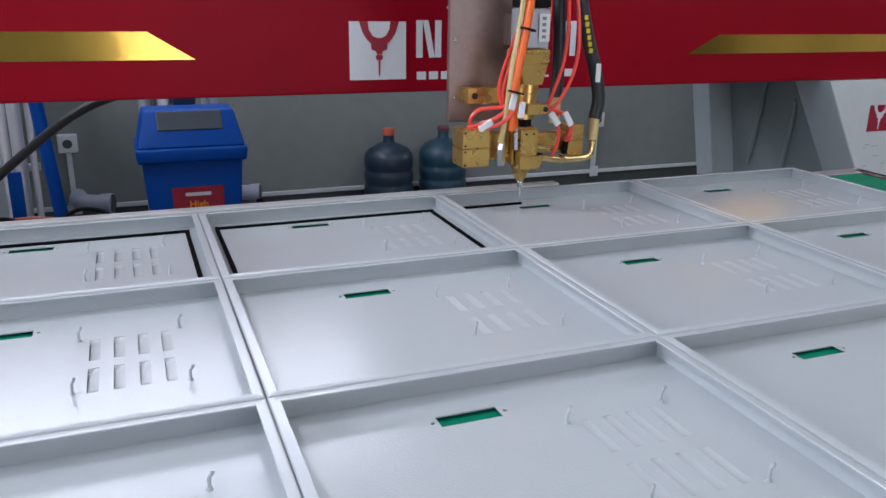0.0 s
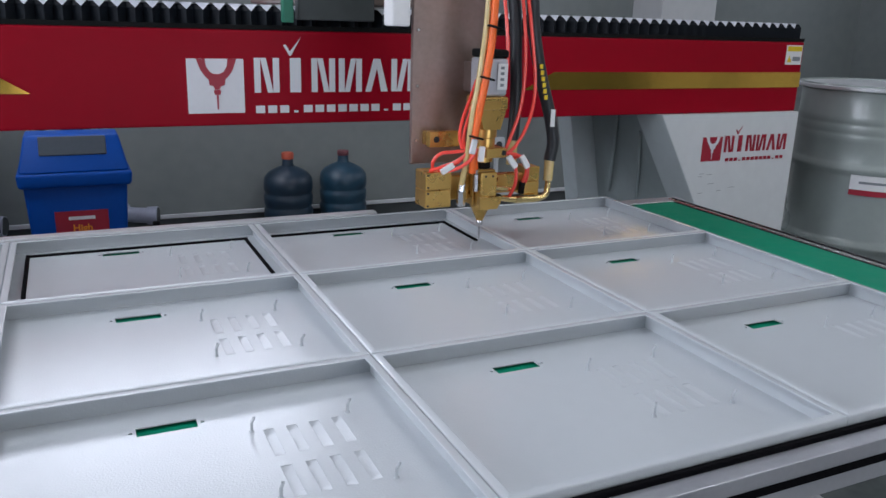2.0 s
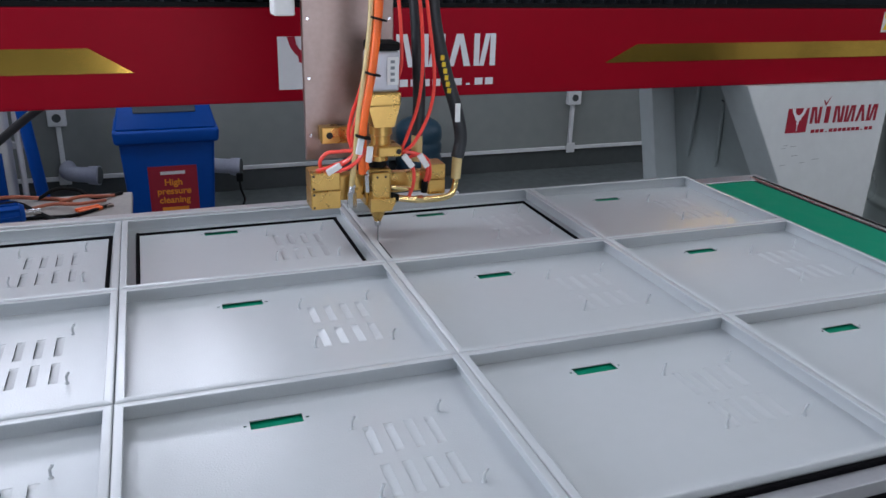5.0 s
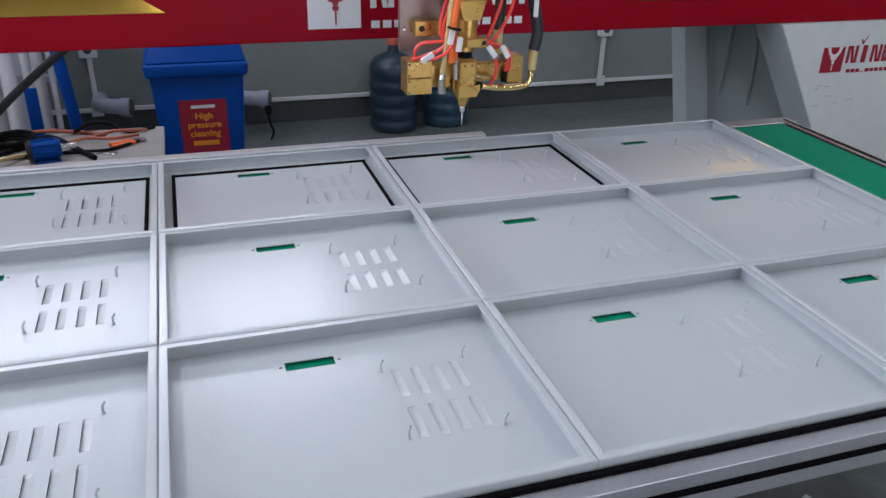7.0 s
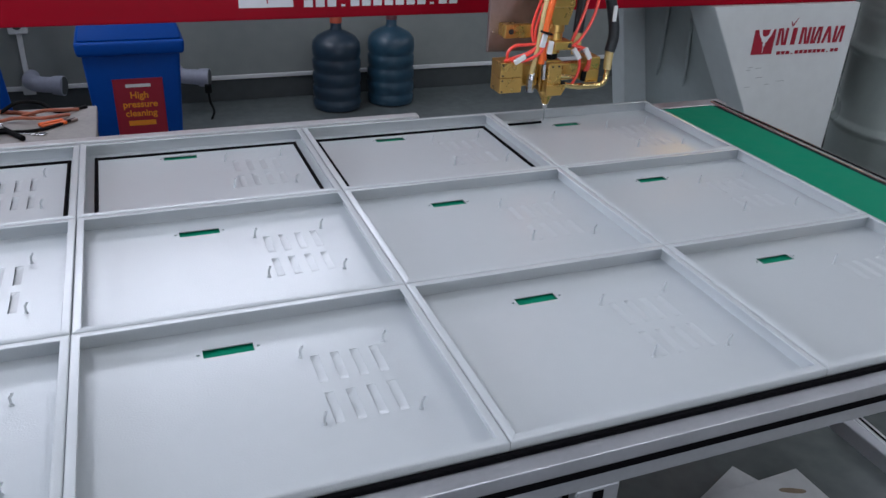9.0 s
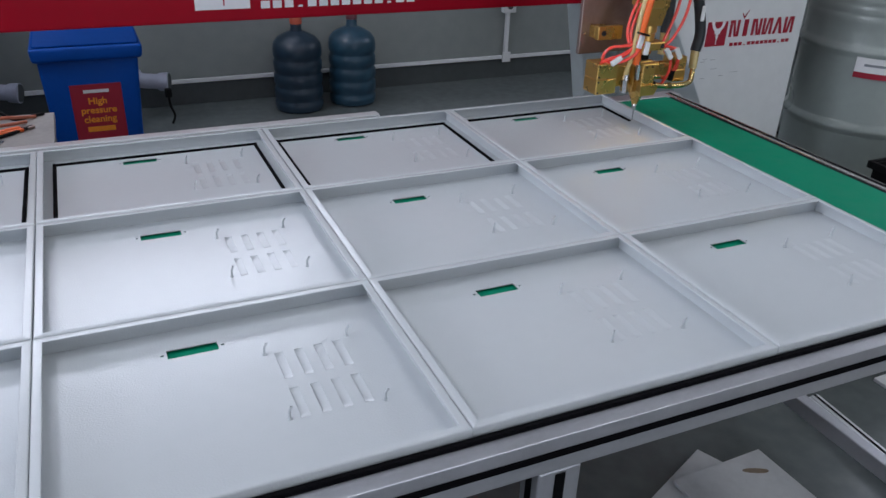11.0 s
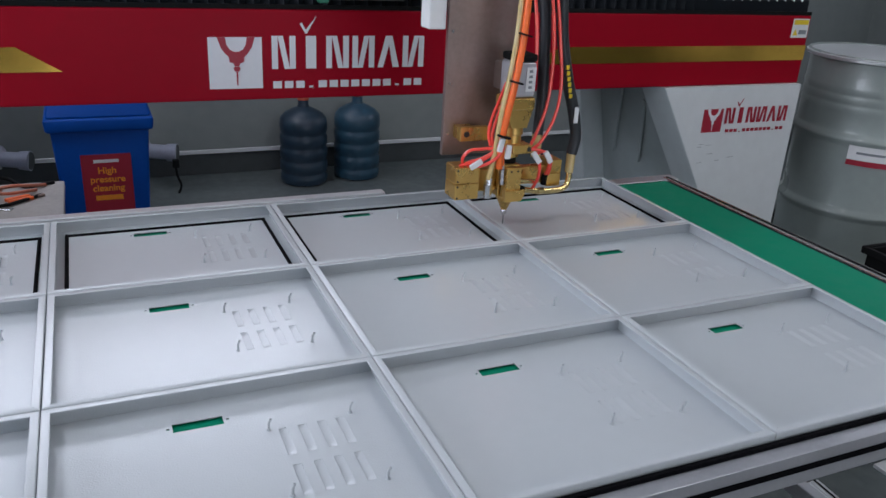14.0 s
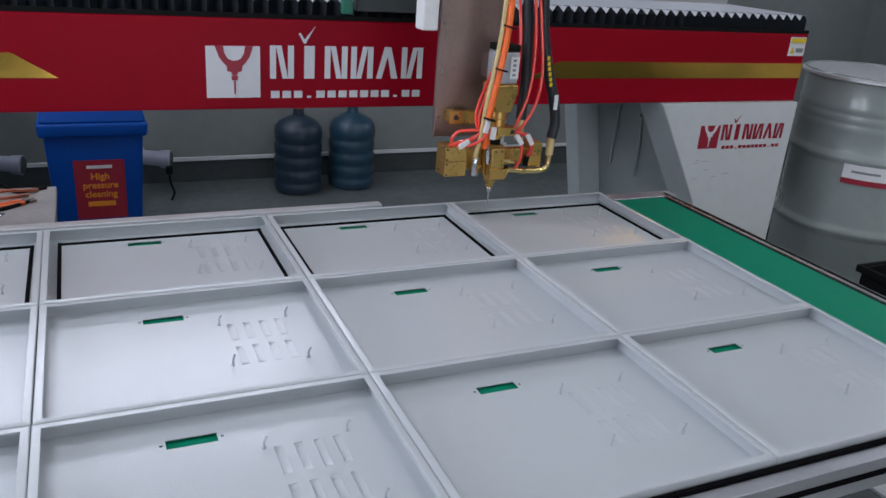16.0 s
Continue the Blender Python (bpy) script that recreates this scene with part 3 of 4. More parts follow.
# bellows cover on the beam
bel = thing("bellows_cover", "dark folded accordion cover along the top of the beam", "bellows")
bm = bmesh.new()
pitch, n = 0.038, int((BX1 - BX0) / 0.038)
prev = None
for k in range(2 * n + 1):
    x = BX0 + k * pitch / 2
    out = k % 2 == 0
    yf = BY0 + (0.012 if out else 0.034)
    zt = BZ1 + (0.058 if out else 0.056)
    row = [bm.verts.new(p) for p in ((x, yf, BZ1 + 0.001), (x, yf, zt - 0.012), (x, yf + 0.012, zt), (x, BY1 - 0.28, zt), (x, BY1 - 0.28, BZ1 + 0.001))]
    if prev:
        for i in range(3):
            bm.faces.new((prev[i], row[i], row[i + 1], prev[i + 1]))
    prev = row
part("folds", bm, BELLOWS, bel)
bm = bmesh.new()
prev = None
for k in range(2 * n + 1):
    x = BX0 + k * pitch / 2
    out = k % 2 == 0
    row = [bm.verts.new(p) for p in ((x, BY0 + (0.010 if out else 0.040), BZ1 + (0.0605 if out else 0.0605)), (x, BY1 - 0.28, BZ1 + 0.0605))]
    if prev:
        bm.faces.new((prev[0], row[0], row[1], prev[1]))
    prev = row
# pale triangles carry the painted reflection over the fold tips
for k in range(0, 2 * n, 2):
    x = BX0 + k * pitch / 2
    bm.faces.new([bm.verts.new(p) for p in ((x - 0.42 * pitch, BY0 + 0.0145, BZ1 + 0.0604), (x + 0.42 * pitch, BY0 + 0.0145, BZ1 + 0.0604), (x, BY0 + 0.0065, BZ1 + 0.044))])
part("top_cloth", bm, BELLOWS_GLARE, bel, "top of the folds, ceiling reflection put into its pale grey")
part("edge_strip", box(BX0, BX1, BY0 + 0.002, BY0 + 0.010, BZ1 + 0.0005, BZ1 + 0.012), BLACK, bel)


def gantry_leg(sign, x_in, x_out):
    """A white box leg: front plate with a slanted edge, rear post, recessed web with a brace. Greyer colours carry the
    shade of the inner faces.
    """
    bends = ((0.0, 0.001), (0.205, 0.35), (0.26, 0.50), (0.26, BZ0))
    leg = part("leg", prism([(x_in + sign * u, BZ0 - drop) for u, drop in bends] + [(x_out, 0.0), (x_out, BZ0 - 0.001)], 0.80, 0.940), LEG, gantry, "white painted steel machine leg")
    part("side_cheek", prism([(x_in + sign * (u - 0.003), BZ0 - drop) for u, drop in bends] + [(x_in + sign * (u - 0.0005), BZ0 - drop) for u, drop in bends[::-1]], 0.803, 0.939), LEG_SHADED, leg, "white side of the leg, its shade put into a greyer colour")
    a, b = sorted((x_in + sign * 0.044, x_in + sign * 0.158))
    post = part("rear_post", box(a, b, 1.40, 1.495, 0.0, BZ0 - 0.001, 0.004), LEG_SHADED, leg)
    for v in post.data.vertices:
        v.co.x += sign * 0.19 * (BZ0 - v.co.z)

    def web_point(z, f, back=0.0):
        """A point of the twisted web between the post (f = 0) and the front plate (f = 1)."""
        drop = BZ0 - z
        x0 = 0.143 + 0.19 * drop
        x1 = 0.012 + 0.586 * min(drop, 0.35) + 0.36 * min(0.15, max(0.0, drop - 0.35))
        return (x_in + sign * (x0 + (x1 - x0) * f + back), 1.399 - 0.458 * f, z)

    bm = bmesh.new()
    zs = [BZ0 - 0.001 - 0.05 * k for k in range(8)] + [BZ0 - 0.5, 0.0]
    fs = [k / 6 for k in range(7)]
    for back in (0.0, 0.01):
        g = [[bm.verts.new(web_point(z, f, back)) for f in fs] for z in zs]
        for p, q in zip(g, g[1:]):
            for k in range(6):
                bm.faces.new((p[k], q[k], q[k + 1], p[k + 1]))
    part("web", bm, LEG_DEEP_SHADE, leg, smooth=True)
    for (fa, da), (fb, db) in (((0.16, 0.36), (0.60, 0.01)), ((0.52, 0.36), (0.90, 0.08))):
        part("brace", cylinder(web_point(BZ0 - da, fa, 0.001), web_point(BZ0 - db, fb, 0.001), 0.007, 0.007, 12), LEG_DEEP_SHADE, leg, smooth=True)
    return leg


gantry_leg(1, 1.19, 1.783)
gantry_leg(-1, -2.1, -2.748)
LY = 0.7995
nozzle_logo(1.366, Z0 + 0.020, 0.084, 0.080, LY, gantry, RED_VINYL, WHITE_VINYL)
brand_shapes(1.458, 1.745, Z0 + 0.047, Z0 + 0.102, LY, gantry, RED_VINYL, (1.505, Z0 + 0.106, 0.028))
url_bars(1.470, 1.738, Z0 + 0.016, Z0 + 0.034, LY, gantry, RED_VINYL)
random.seed(8)
for k in range(7):
    sx, sz = random.uniform(1.33, 1.5), Z0 + random.uniform(-0.09, -0.02)
    sw = random.uniform(0.015, 0.04)
    face([(sx, sz), (sx + sw, sz + 0.0006), (sx + sw, sz + 0.002), (sx, sz + 0.0012)], LY, gantry, "scuff_mark", GREY_FLAP, 0.0004)

# ---- moving carriage, arm and dispensing head (all built with the needle's tip at the origin) ----
carriage = thing("cross_carriage", "dark steel carriage sliding along the top of the beam", "machine carriage")
part("saddle", box(-0.22, 0.16, 0.835, 1.36, 0.476, 0.56, 0.006), STEEL, carriage)
part("apron", box(-0.22, -0.02, 0.8, 0.834, 0.435, 0.53, 0.004), SKIRT, carriage)
part("terminal_box", box(-0.262, -0.235, 0.785, 0.81, 0.428, 0.50, 0.004), GREEN_BOX, carriage, "small green terminal box")
for gy in (0.9, 1.2):
    part("slider", box(-0.15, 0.1, gy - 0.03, gy + 0.03, 0.56, 0.60, 0.004), CHROME, carriage)

arm = thing("overhead_slide_unit", "grey steel overhead slide carrying the dispensing head", "machine slide")
part("beam", box(-0.13, 0.08, 0.10, 1.55, 0.602, 0.72, 0.006), STEEL, arm)
part("end_block", box(-0.13, 0.08, 0.112, 0.16, 0.50, 0.60, 0.004), ALU, arm)

part("guard", box(-0.176, -0.137, 0.062, 0.110, 0.432, 0.60, 0.004), TAG, arm, "white aluminium guard")

head = thing("dispensing_head", "gold-anodised foam dispensing head with red hoses on a steel plate", "dispensing head")
part("back_plate", box(-0.122, 0.056, 0.085, 0.097, 0.150, 0.86, 0.002), STEEL, head, "tall brushed steel back plate")
for bx in (-0.112, 0.046):
    for k in range(6):
        z = 0.2 + 0.11 * k
        part("bolt", cylinder((bx, 0.0845, z), (bx, 0.081, z), 0.003, 0.003, 10), CHROME, head)
part("needle", cylinder((0, 0, 0.0), (0, 0, 0.034), 0.0016, 0.0022, 12), CHROME, head)
part("needle_hub", lathe([(0.0045, 0.030), (0.0065, 0.034), (0.0065, 0.040), (0.0055, 0.044)], 16), CHROME, head)
part("mixing_cone", lathe([(0.007, 0.042), (0.0085, 0.046), (0.019, 0.070), (0.021, 0.072), (0.021, 0.080)], 28), BRASS, head, smooth=True)
bm = box(-0.022, 0.020, -0.024, 0.030, 0.076, 0.152, 0.003)
box(-0.0285, -0.0225, -0.016, 0.03, 0.079, 0.140, 0.002, bm=bm)
part("mixing_body", bm, BRASS, head)
bm = box(-0.022, 0.014, -0.042, -0.0245, 0.080, 0.150, 0.003)
part("front_block", bm, BRASS, head)
part("wedge", prism([(-0.026, 0.0755), (0.014, 0.0755), (0.022, 0.090), (0.022, 0.1), (-0.026, 0.1)], -0.048, -0.0425), BRASS, head)
for bz in (0.146,):
    for bx in (-0.012, 0.004):
        part("screw", cylinder((bx, -0.0421, bz - 0.004), (bx, -0.0435, bz - 0.004), 0.0022, 0.0022, 8), DARK, head)
part("black_ring", lathe([(0.017, 0.1525), (0.017, 0.166)], 28), BLACK, head)
part("lower_column", lathe([(0.021, 0.1665), (0.021, 0.176), (0.017, 0.178), (0.017, 0.196)], 28), BRASS, head, smooth=True)
part("collar", box(-0.006, 0.040, -0.03, 0.03, 0.176, 0.196, 0.003), BRASS, head)
part("collar_hole", cylinder((0.033, -0.0302, 0.186), (0.033, -0.0312, 0.186), 0.005, 0.005, 14), DARK, head)
part("bracket", box(-0.098, -0.030, 0.045, 0.060, 0.190, 0.222, 0.002), BRASS, head)
part("bracket_hole", cylinder((-0.083, 0.0448, 0.206), (-0.083, 0.0438, 0.206), 0.0065, 0.0065, 16), DARK, head)
part("bracket_foot", box(-0.098, -0.060, 0.0605, 0.0845, 0.192, 0.220, 0.002), BRASS, head)
part("coupling", lathe([(0.019, 0.1965), (0.019, 0.214), (0.022, 0.216), (0.022, 0.232)], 28), BRASS, head, smooth=True).location = (0.006, 0, 0)
part("coupling_block", box(-0.026, 0.038, -0.030, 0.032, 0.272, 0.298, 0.004), BRASS, head)
part("coupling_neck", prism([(-0.012, 0.2325), (0.026, 0.2325), (0.037, 0.2715), (-0.024, 0.2715)], -0.024, 0.026), BRASS, head)
part("motor", box(-0.020, 0.035, -0.028, 0.030, 0.2985, 0.372, 0.006, 3), SILVER, head, "silver servo motor with a printed plate")
part("motor_cap", box(-0.020, 0.036, -0.028, 0.028, 0.3725, 0.388, 0.004), BLACK, head)
part("motor_plate", box(0.010, 0.032, -0.0315, -0.0305, 0.312, 0.362), TAG, head)
for k in range(4):
    part("text_bar", box(0.016, 0.024, -0.0322, -0.0316, 0.318 + 0.011 * k, 0.3235 + 0.011 * k), GREY_FLAP, head)
part("motor_mount", box(-0.008, 0.034, 0.0305, 0.0845, 0.300, 0.360, 0.003), STEEL, head)
# valve blocks
part("valve_block", box(-0.134, -0.078, -0.022, 0.032, 0.080, 0.1155, 0.0025), BRASS, head)
part("valve_block", box(-0.134, -0.078, -0.022, 0.032, 0.116, 0.152, 0.0025), BRASS, head)
for vx, vz in ((-0.129, 0.085), (-0.129, 0.110), (-0.129, 0.122), (-0.129, 0.146)):
    part("screw", cylinder((vx, -0.0221, vz), (vx, -0.0235, vz), 0.0022, 0.0022, 8), DARK, head)
part("link", box(-0.0775, -0.029, -0.005, 0.028, 0.090, 0.140, 0.003), BRASS, head)
part("fitting", cylinder((-0.058, -0.026, 0.082), (-0.058, -0.026, 0.112), 0.0095, 0.0095, 6), CHROME, head)
part("fitting", cylinder((-0.058, -0.026, 0.112), (-0.056, -0.026, 0.128), 0.0075, 0.0065, 12), CHROME, head)
part("fitting", cylinder((-0.028, -0.030, 0.112), (-0.030, -0.032, 0.146), 0.0065, 0.0065, 6), CHROME, head)
part("fitting", cylinder((-0.028, -0.030, 0.146), (-0.029, -0.031, 0.156), 0.0045, 0.0045, 12), CHROME, head)
part("valve_block", box(0.104, 0.140, 0.0, 0.048, 0.086, 0.117, 0.0025), BRASS, head)
part("valve_block", box(0.104, 0.140, 0.0, 0.048, 0.1175, 0.148, 0.0025), BRASS, head)
part("link", box(0.0205, 0.1035, 0.005, 0.03, 0.095, 0.135, 0.003), BRASS, head)
part("pipe", cylinder((0.022, -0.014, 0.112), (0.066, -0.014, 0.106), 0.0055, 0.0055, 14), PIPE_BRASS, head, smooth=True)
part("pipe_nut", cylinder((0.020, -0.016, 0.094), (0.036, -0.016, 0.090), 0.0085, 0.0085, 6), BLACK, head)
part("pipe", tube([(0.036, -0.016, 0.090), (0.07, -0.018, 0.085), (0.118, -0.018, 0.083), (0.148, -0.012, 0.088), (0.160, -0.002, 0.104), (0.164, 0.004, 0.122)], 0.0066, 14), PIPE_BRASS, head, "bent brass pipe", smooth=True)
part("pipe_nut", cylinder((0.072, -0.018, 0.085), (0.086, -0.018, 0.084), 0.0082, 0.0082, 6), PIPE_BRASS, head)
part("ferrule", cylinder((0.163, 0.003, 0.116), (0.167, 0.008, 0.160), 0.0098, 0.0105, 18), TUBE_CLEAR, head, smooth=True)
hose = part("hose", tube([(0.167, 0.008, 0.158), (0.174, 0.010, 0.20), (0.161, 0.012, 0.26), (0.138, 0.014, 0.33), (0.116, 0.016, 0.42), (0.104, 0.02, 0.52), (0.09, 0.05, 0.62), (0.06, 0.09, 0.70)], 0.0130, 14, 10), HOSE, head, "thick black hydraulic hose", smooth=True)
for k in range(6):
    part("print_mark", box(0.1385 - 0.0030 * k, 0.1455 - 0.0030 * k, -0.0024, 0.0004, 0.288 + 0.0125 * k, 0.297 + 0.0125 * k), YELLOW, hose)
part("hose", tube([(0.092, 0.040, 0.20), (0.096, 0.042, 0.27), (0.093, 0.044, 0.36), (0.086, 0.046, 0.46), (0.07, 0.06, 0.58), (0.04, 0.09, 0.68)], 0.0125, 14, 8), HOSE, head, "thick black hydraulic hose", smooth=True)
part("ferrule", cylinder((0.091, 0.038, 0.1482), (0.092, 0.040, 0.205), 0.0115, 0.0115, 18), TUBE_CLEAR, head, smooth=True)
part("tag", box(0.155, 0.165, -0.006, -0.0035, 0.232, 0.268), TAG, hose)
# bundle of orange cable and yellowed tubes
part("cable", tube([(-0.040, -0.036, 0.150), (-0.042, -0.040, 0.20), (-0.036, -0.044, 0.26), (-0.024, -0.046, 0.33), (-0.012, -0.044, 0.42), (-0.004, -0.036, 0.52), (0.02, 0.0, 0.62), (0.02, 0.07, 0.70)], 0.0072, 10, 8), TUBE_ORANGE, head, "orange cable", smooth=True)
part("cable", tube([(-0.030, -0.030, 0.155), (-0.036, -0.034, 0.20), (-0.032, -0.034, 0.26), (-0.018, -0.034, 0.33), (-0.006, -0.032, 0.42), (0.003, -0.028, 0.52), (0.026, 0.0, 0.62), (0.026, 0.07, 0.70)], 0.0055, 10, 8), TUBE_ORANGE, head, "orange cable", smooth=True)
part("air_tube", tube([(-0.058, -0.027, 0.125), (-0.055, -0.032, 0.16), (-0.051, -0.036, 0.20), (-0.045, -0.036, 0.26), (-0.034, -0.036, 0.33), (-0.022, -0.034, 0.42), (-0.014, -0.028, 0.52), (0.012, 0.0, 0.62), (0.012, 0.07, 0.70)], 0.0058, 10, 8), TUBE_CLEAR, head, "yellowed clear air tube", smooth=True)
for z, x in ((0.222, -0.0405), (0.335, -0.0215), (0.43, -0.010)):
    part("cable_tie", lathe([(0.0145, -0.0018), (0.0152, 0), (0.0145, 0.0018)], 14), BLACK, head).matrix_basis = pose(x, -0.048 if z < 0.4 else -0.047, z, 0, 14, 0)
# red air tubes: loops on both sides, and two lines that rise to the arm
for k, pts in enumerate((
        [(-0.110, 0.0, 0.152), (-0.113, -0.008, 0.172), (-0.100, -0.016, 0.188), (-0.074, -0.026, 0.192), (-0.052, -0.034, 0.200), (-0.046, -0.036, 0.25), (-0.03, -0.04, 0.31)],
        [(-0.098, 0.008, 0.152), (-0.090, -0.004, 0.160), (-0.070, -0.018, 0.170), (-0.050, -0.032, 0.190), (-0.044, -0.04, 0.21)],
        [(-0.120, -0.006, 0.1525), (-0.105, -0.014, 0.158), (-0.082, -0.022, 0.163), (-0.060, -0.032, 0.180), (-0.048, -0.04, 0.205)],
        [(0.044, -0.010, 0.182), (0.056, -0.014, 0.215), (0.076, -0.012, 0.27), (0.086, -0.006, 0.34), (0.084, 0.0, 0.43), (0.074, 0.02, 0.54), (0.05, 0.06, 0.66)],
        [(0.040, -0.014, 0.176), (0.066, -0.022, 0.200), (0.096, -0.020, 0.255), (0.108, -0.012, 0.32), (0.100, -0.004, 0.41), (0.088, 0.016, 0.52), (0.06, 0.06, 0.66)],
        [(0.094, -0.004, 0.112), (0.096, -0.016, 0.140), (0.088, -0.024, 0.166), (0.066, -0.026, 0.180), (0.044, -0.022, 0.183)],
        [(0.058, -0.018, 0.092), (0.064, -0.028, 0.120), (0.062, -0.032, 0.150), (0.048, -0.030, 0.176)],
        [(-0.104, -0.012, 0.152), (-0.092, -0.024, 0.154), (-0.072, -0.034, 0.160), (-0.050, -0.042, 0.176), (-0.036, -0.046, 0.200)],
        [(-0.056, -0.020, 0.196), (-0.060, -0.014, 0.222), (-0.052, -0.010, 0.255), (-0.040, -0.012, 0.290), (-0.030, -0.020, 0.330)],
        [(-0.048, -0.024, 0.190), (-0.054, -0.020, 0.216), (-0.046, -0.018, 0.250), (-0.036, -0.020, 0.285)],
        [(0.052, -0.016, 0.168), (0.076, -0.022, 0.176), (0.098, -0.016, 0.160), (0.104, -0.008, 0.128), (0.100, -0.002, 0.112)],
        [(0.044, 0.034, 0.30), (0.046, 0.0, 0.345), (0.044, 0.0, 0.42), (0.038, 0.02, 0.52), (0.03, 0.07, 0.66)])):
    part("air_tube", tube(pts, 0.0036, 8, 8), TUBE_RED, head, "glossy red air tube", smooth=True)
part("tube_nut", cylinder((0.094, -0.003, 0.094), (0.095, -0.006, 0.118), 0.0065, 0.0065, 10), BLACK, head)
for m in (pose(-0.047, -0.050, 0.205, 0, 12, 0), pose(-0.030, -0.053, 0.190, 0, 6, 0), pose(0.050, -0.036, 0.168, 0, -38, 0), pose(0.082, -0.032, 0.166, 0, -32, 0), pose(-0.092, -0.030, 0.160, 0, 62, 0)):
    part("tag", box(-0.006, 0.006, -0.004, 0.004, -0.015, 0.015, 0.002), TAG, head, "white cable tag").matrix_basis = m

# ---- background things ----


def water_bottle(x, y, mat, label, capped):
    b = thing("water_bottle", label, "water bottle", pose(x, y, 0), "water bottles")
    rows = [(0.105, 0.0), (0.128, 0.008), (0.134, 0.03)]
    for k in range(4):
        z = 0.05 + 0.075 * k
        rows += [(0.134, z), (0.127, z + 0.010), (0.127, z + 0.022), (0.134, z + 0.032), (0.134, z + 0.06)]
    rows += [(0.134, 0.345), (0.128, 0.375), (0.105, 0.402), (0.062, 0.425), (0.034, 0.437), (0.030, 0.45), (0.030, 0.475)]
    part("body", lathe(rows, 44), mat, b, smooth=True)
    part("cap", lathe([(0.033, 0.4755), (0.033, 0.505), (0.029, 0.511)] if capped else [(0.030, 0.4755), (0.032, 0.478), (0.032, 0.500), (0.03, 0.503)], 28), CAP if capped else CAP_DULL, b, smooth=True)
    return b


water_bottle(0.555, 3.08, BOTTLE, "dark blue ribbed water bottle with a red cap, on the floor", True)
water_bottle(0.885, 3.12, BOTTLE2, "lighter blue ribbed water bottle with a low red cap", False)

# swing-top bin
BIN = thing("waste_bin", "blue plastic swing-top bin with a red sign on its front", "bin", pose(-0.512, 2.43, 0))


def tapered(w0, d0, w1, d1, z0, z1, bevel=0.02):
    bm = bmesh.new()
    lo = [bm.verts.new((sx * w0 / 2, sy * d0 / 2, z0)) for sx, sy in ((-1, -1), (1, -1), (1, 1), (-1, 1))]
    hi = [bm.verts.new((sx * w1 / 2, sy * d1 / 2, z1)) for sx, sy in ((-1, -1), (1, -1), (1, 1), (-1, 1))]
    bm.faces.new(lo[::-1])
    bm.faces.new(hi)
    for i in range(4):
        bm.faces.new((lo[i], lo[(i + 1) % 4], hi[(i + 1) % 4], hi[i]))
    bmesh.ops.bevel(bm, geom=bm.edges[:], offset=bevel, segments=3, affect="EDGES", profile=0.5)
    return bm


part("body", tapered(0.325, 0.25, 0.388, 0.304, 0.0, 0.56, 0.015), BLUE, BIN, smooth=True)
part("rim", tapered(0.420, 0.345, 0.430, 0.354, 0.542, 0.602, 0.014), BLUE, BIN, smooth=True)
lid = part("lid", tapered(0.412, 0.336, 0.350, 0.15, 0.6025, 0.742, 0.012), BLUE, BIN, smooth=True)
flap = part("flap", box(-0.125, 0.125, -0.004, 0.004, -0.042, 0.042, 0.004), BIN_FLAP, lid, "dark grey swing flap")
flap.matrix_basis = pose(0, -0.1045, 0.701, -33.8, 0, 0)
sign = part("sign", box(-0.100, 0.100, -0.002, 0.0, -0.150, 0.115, 0.0005), RED_VINYL, BIN, "red sign with orange lettering")
sign.matrix_basis = pose(0.010, -0.1418, 0.326, 2.76, 0, 0)
part("text_bar", box(-0.050, 0.050, -0.0032, -0.0022, 0.078, 0.092), TAG, sign)
for text, z in (("High", 0.030), ("pressure", -0.010), ("cleaning", -0.050)):
    words("lettering", text, 0.040, pose(0.0, -0.0028, z, 90, 0, 0), ORANGE_TEXT, sign)
part("text_bar", box(-0.055, 0.055, -0.0032, -0.0022, -0.092, -0.070), ORANGE_TEXT, sign)

# steel drum on a pallet
DX, DY = 2.354, 0.92
pallet = thing("pallet", "black plastic pallet under the drum", "pallet", pose(DX + 0.10, DY + 0.10, 0, 0, 0, 12))
for k in range(7):
    part("board", box(-0.5 + 0.143 * k, -0.385 + 0.143 * k, -0.5, 0.5, 0.13, 0.156, 0.004), BLACK, pallet)
for k in (-0.44, 0, 0.44):
    part("runner", box(-0.5, 0.473, k - 0.05, k + 0.05, 0.0, 0.1295, 0.004), BLACK, pallet)
drum = thing("steel_drum", "grey-green painted steel drum with a white and red label", "drum", pose(DX, DY, 0.1565))

rows = [(0.285, 0.0), (0.297, 0.004), (0.297, 0.016), (0.286, 0.022)]
for zc in (0.30, 0.59):
    rows += [(0.286, zc - 0.03), (0.289, zc - 0.018), (0.299, zc - 0.006), (0.299, zc + 0.006), (0.289, zc + 0.018), (0.286, zc + 0.03)]
for zc in (0.70, 0.735, 0.77):
    rows += [(0.286, zc - 0.012), (0.2895, zc), (0.286, zc + 0.012)]
rows += [(0.286, 0.869), (0.298, 0.874), (0.300, 0.886), (0.296, 0.894), (0.288, 0.894), (0.284, 0.882), (0.05, 0.880)]
part("body", lathe(rows, 64), DRUM, drum, smooth=True)
part("lid_ring", lathe([(0.299, 0.8735), (0.3035, 0.876), (0.3035, 0.886), (0.299, 0.889)], 64), ALU_PALE, drum, smooth=True)


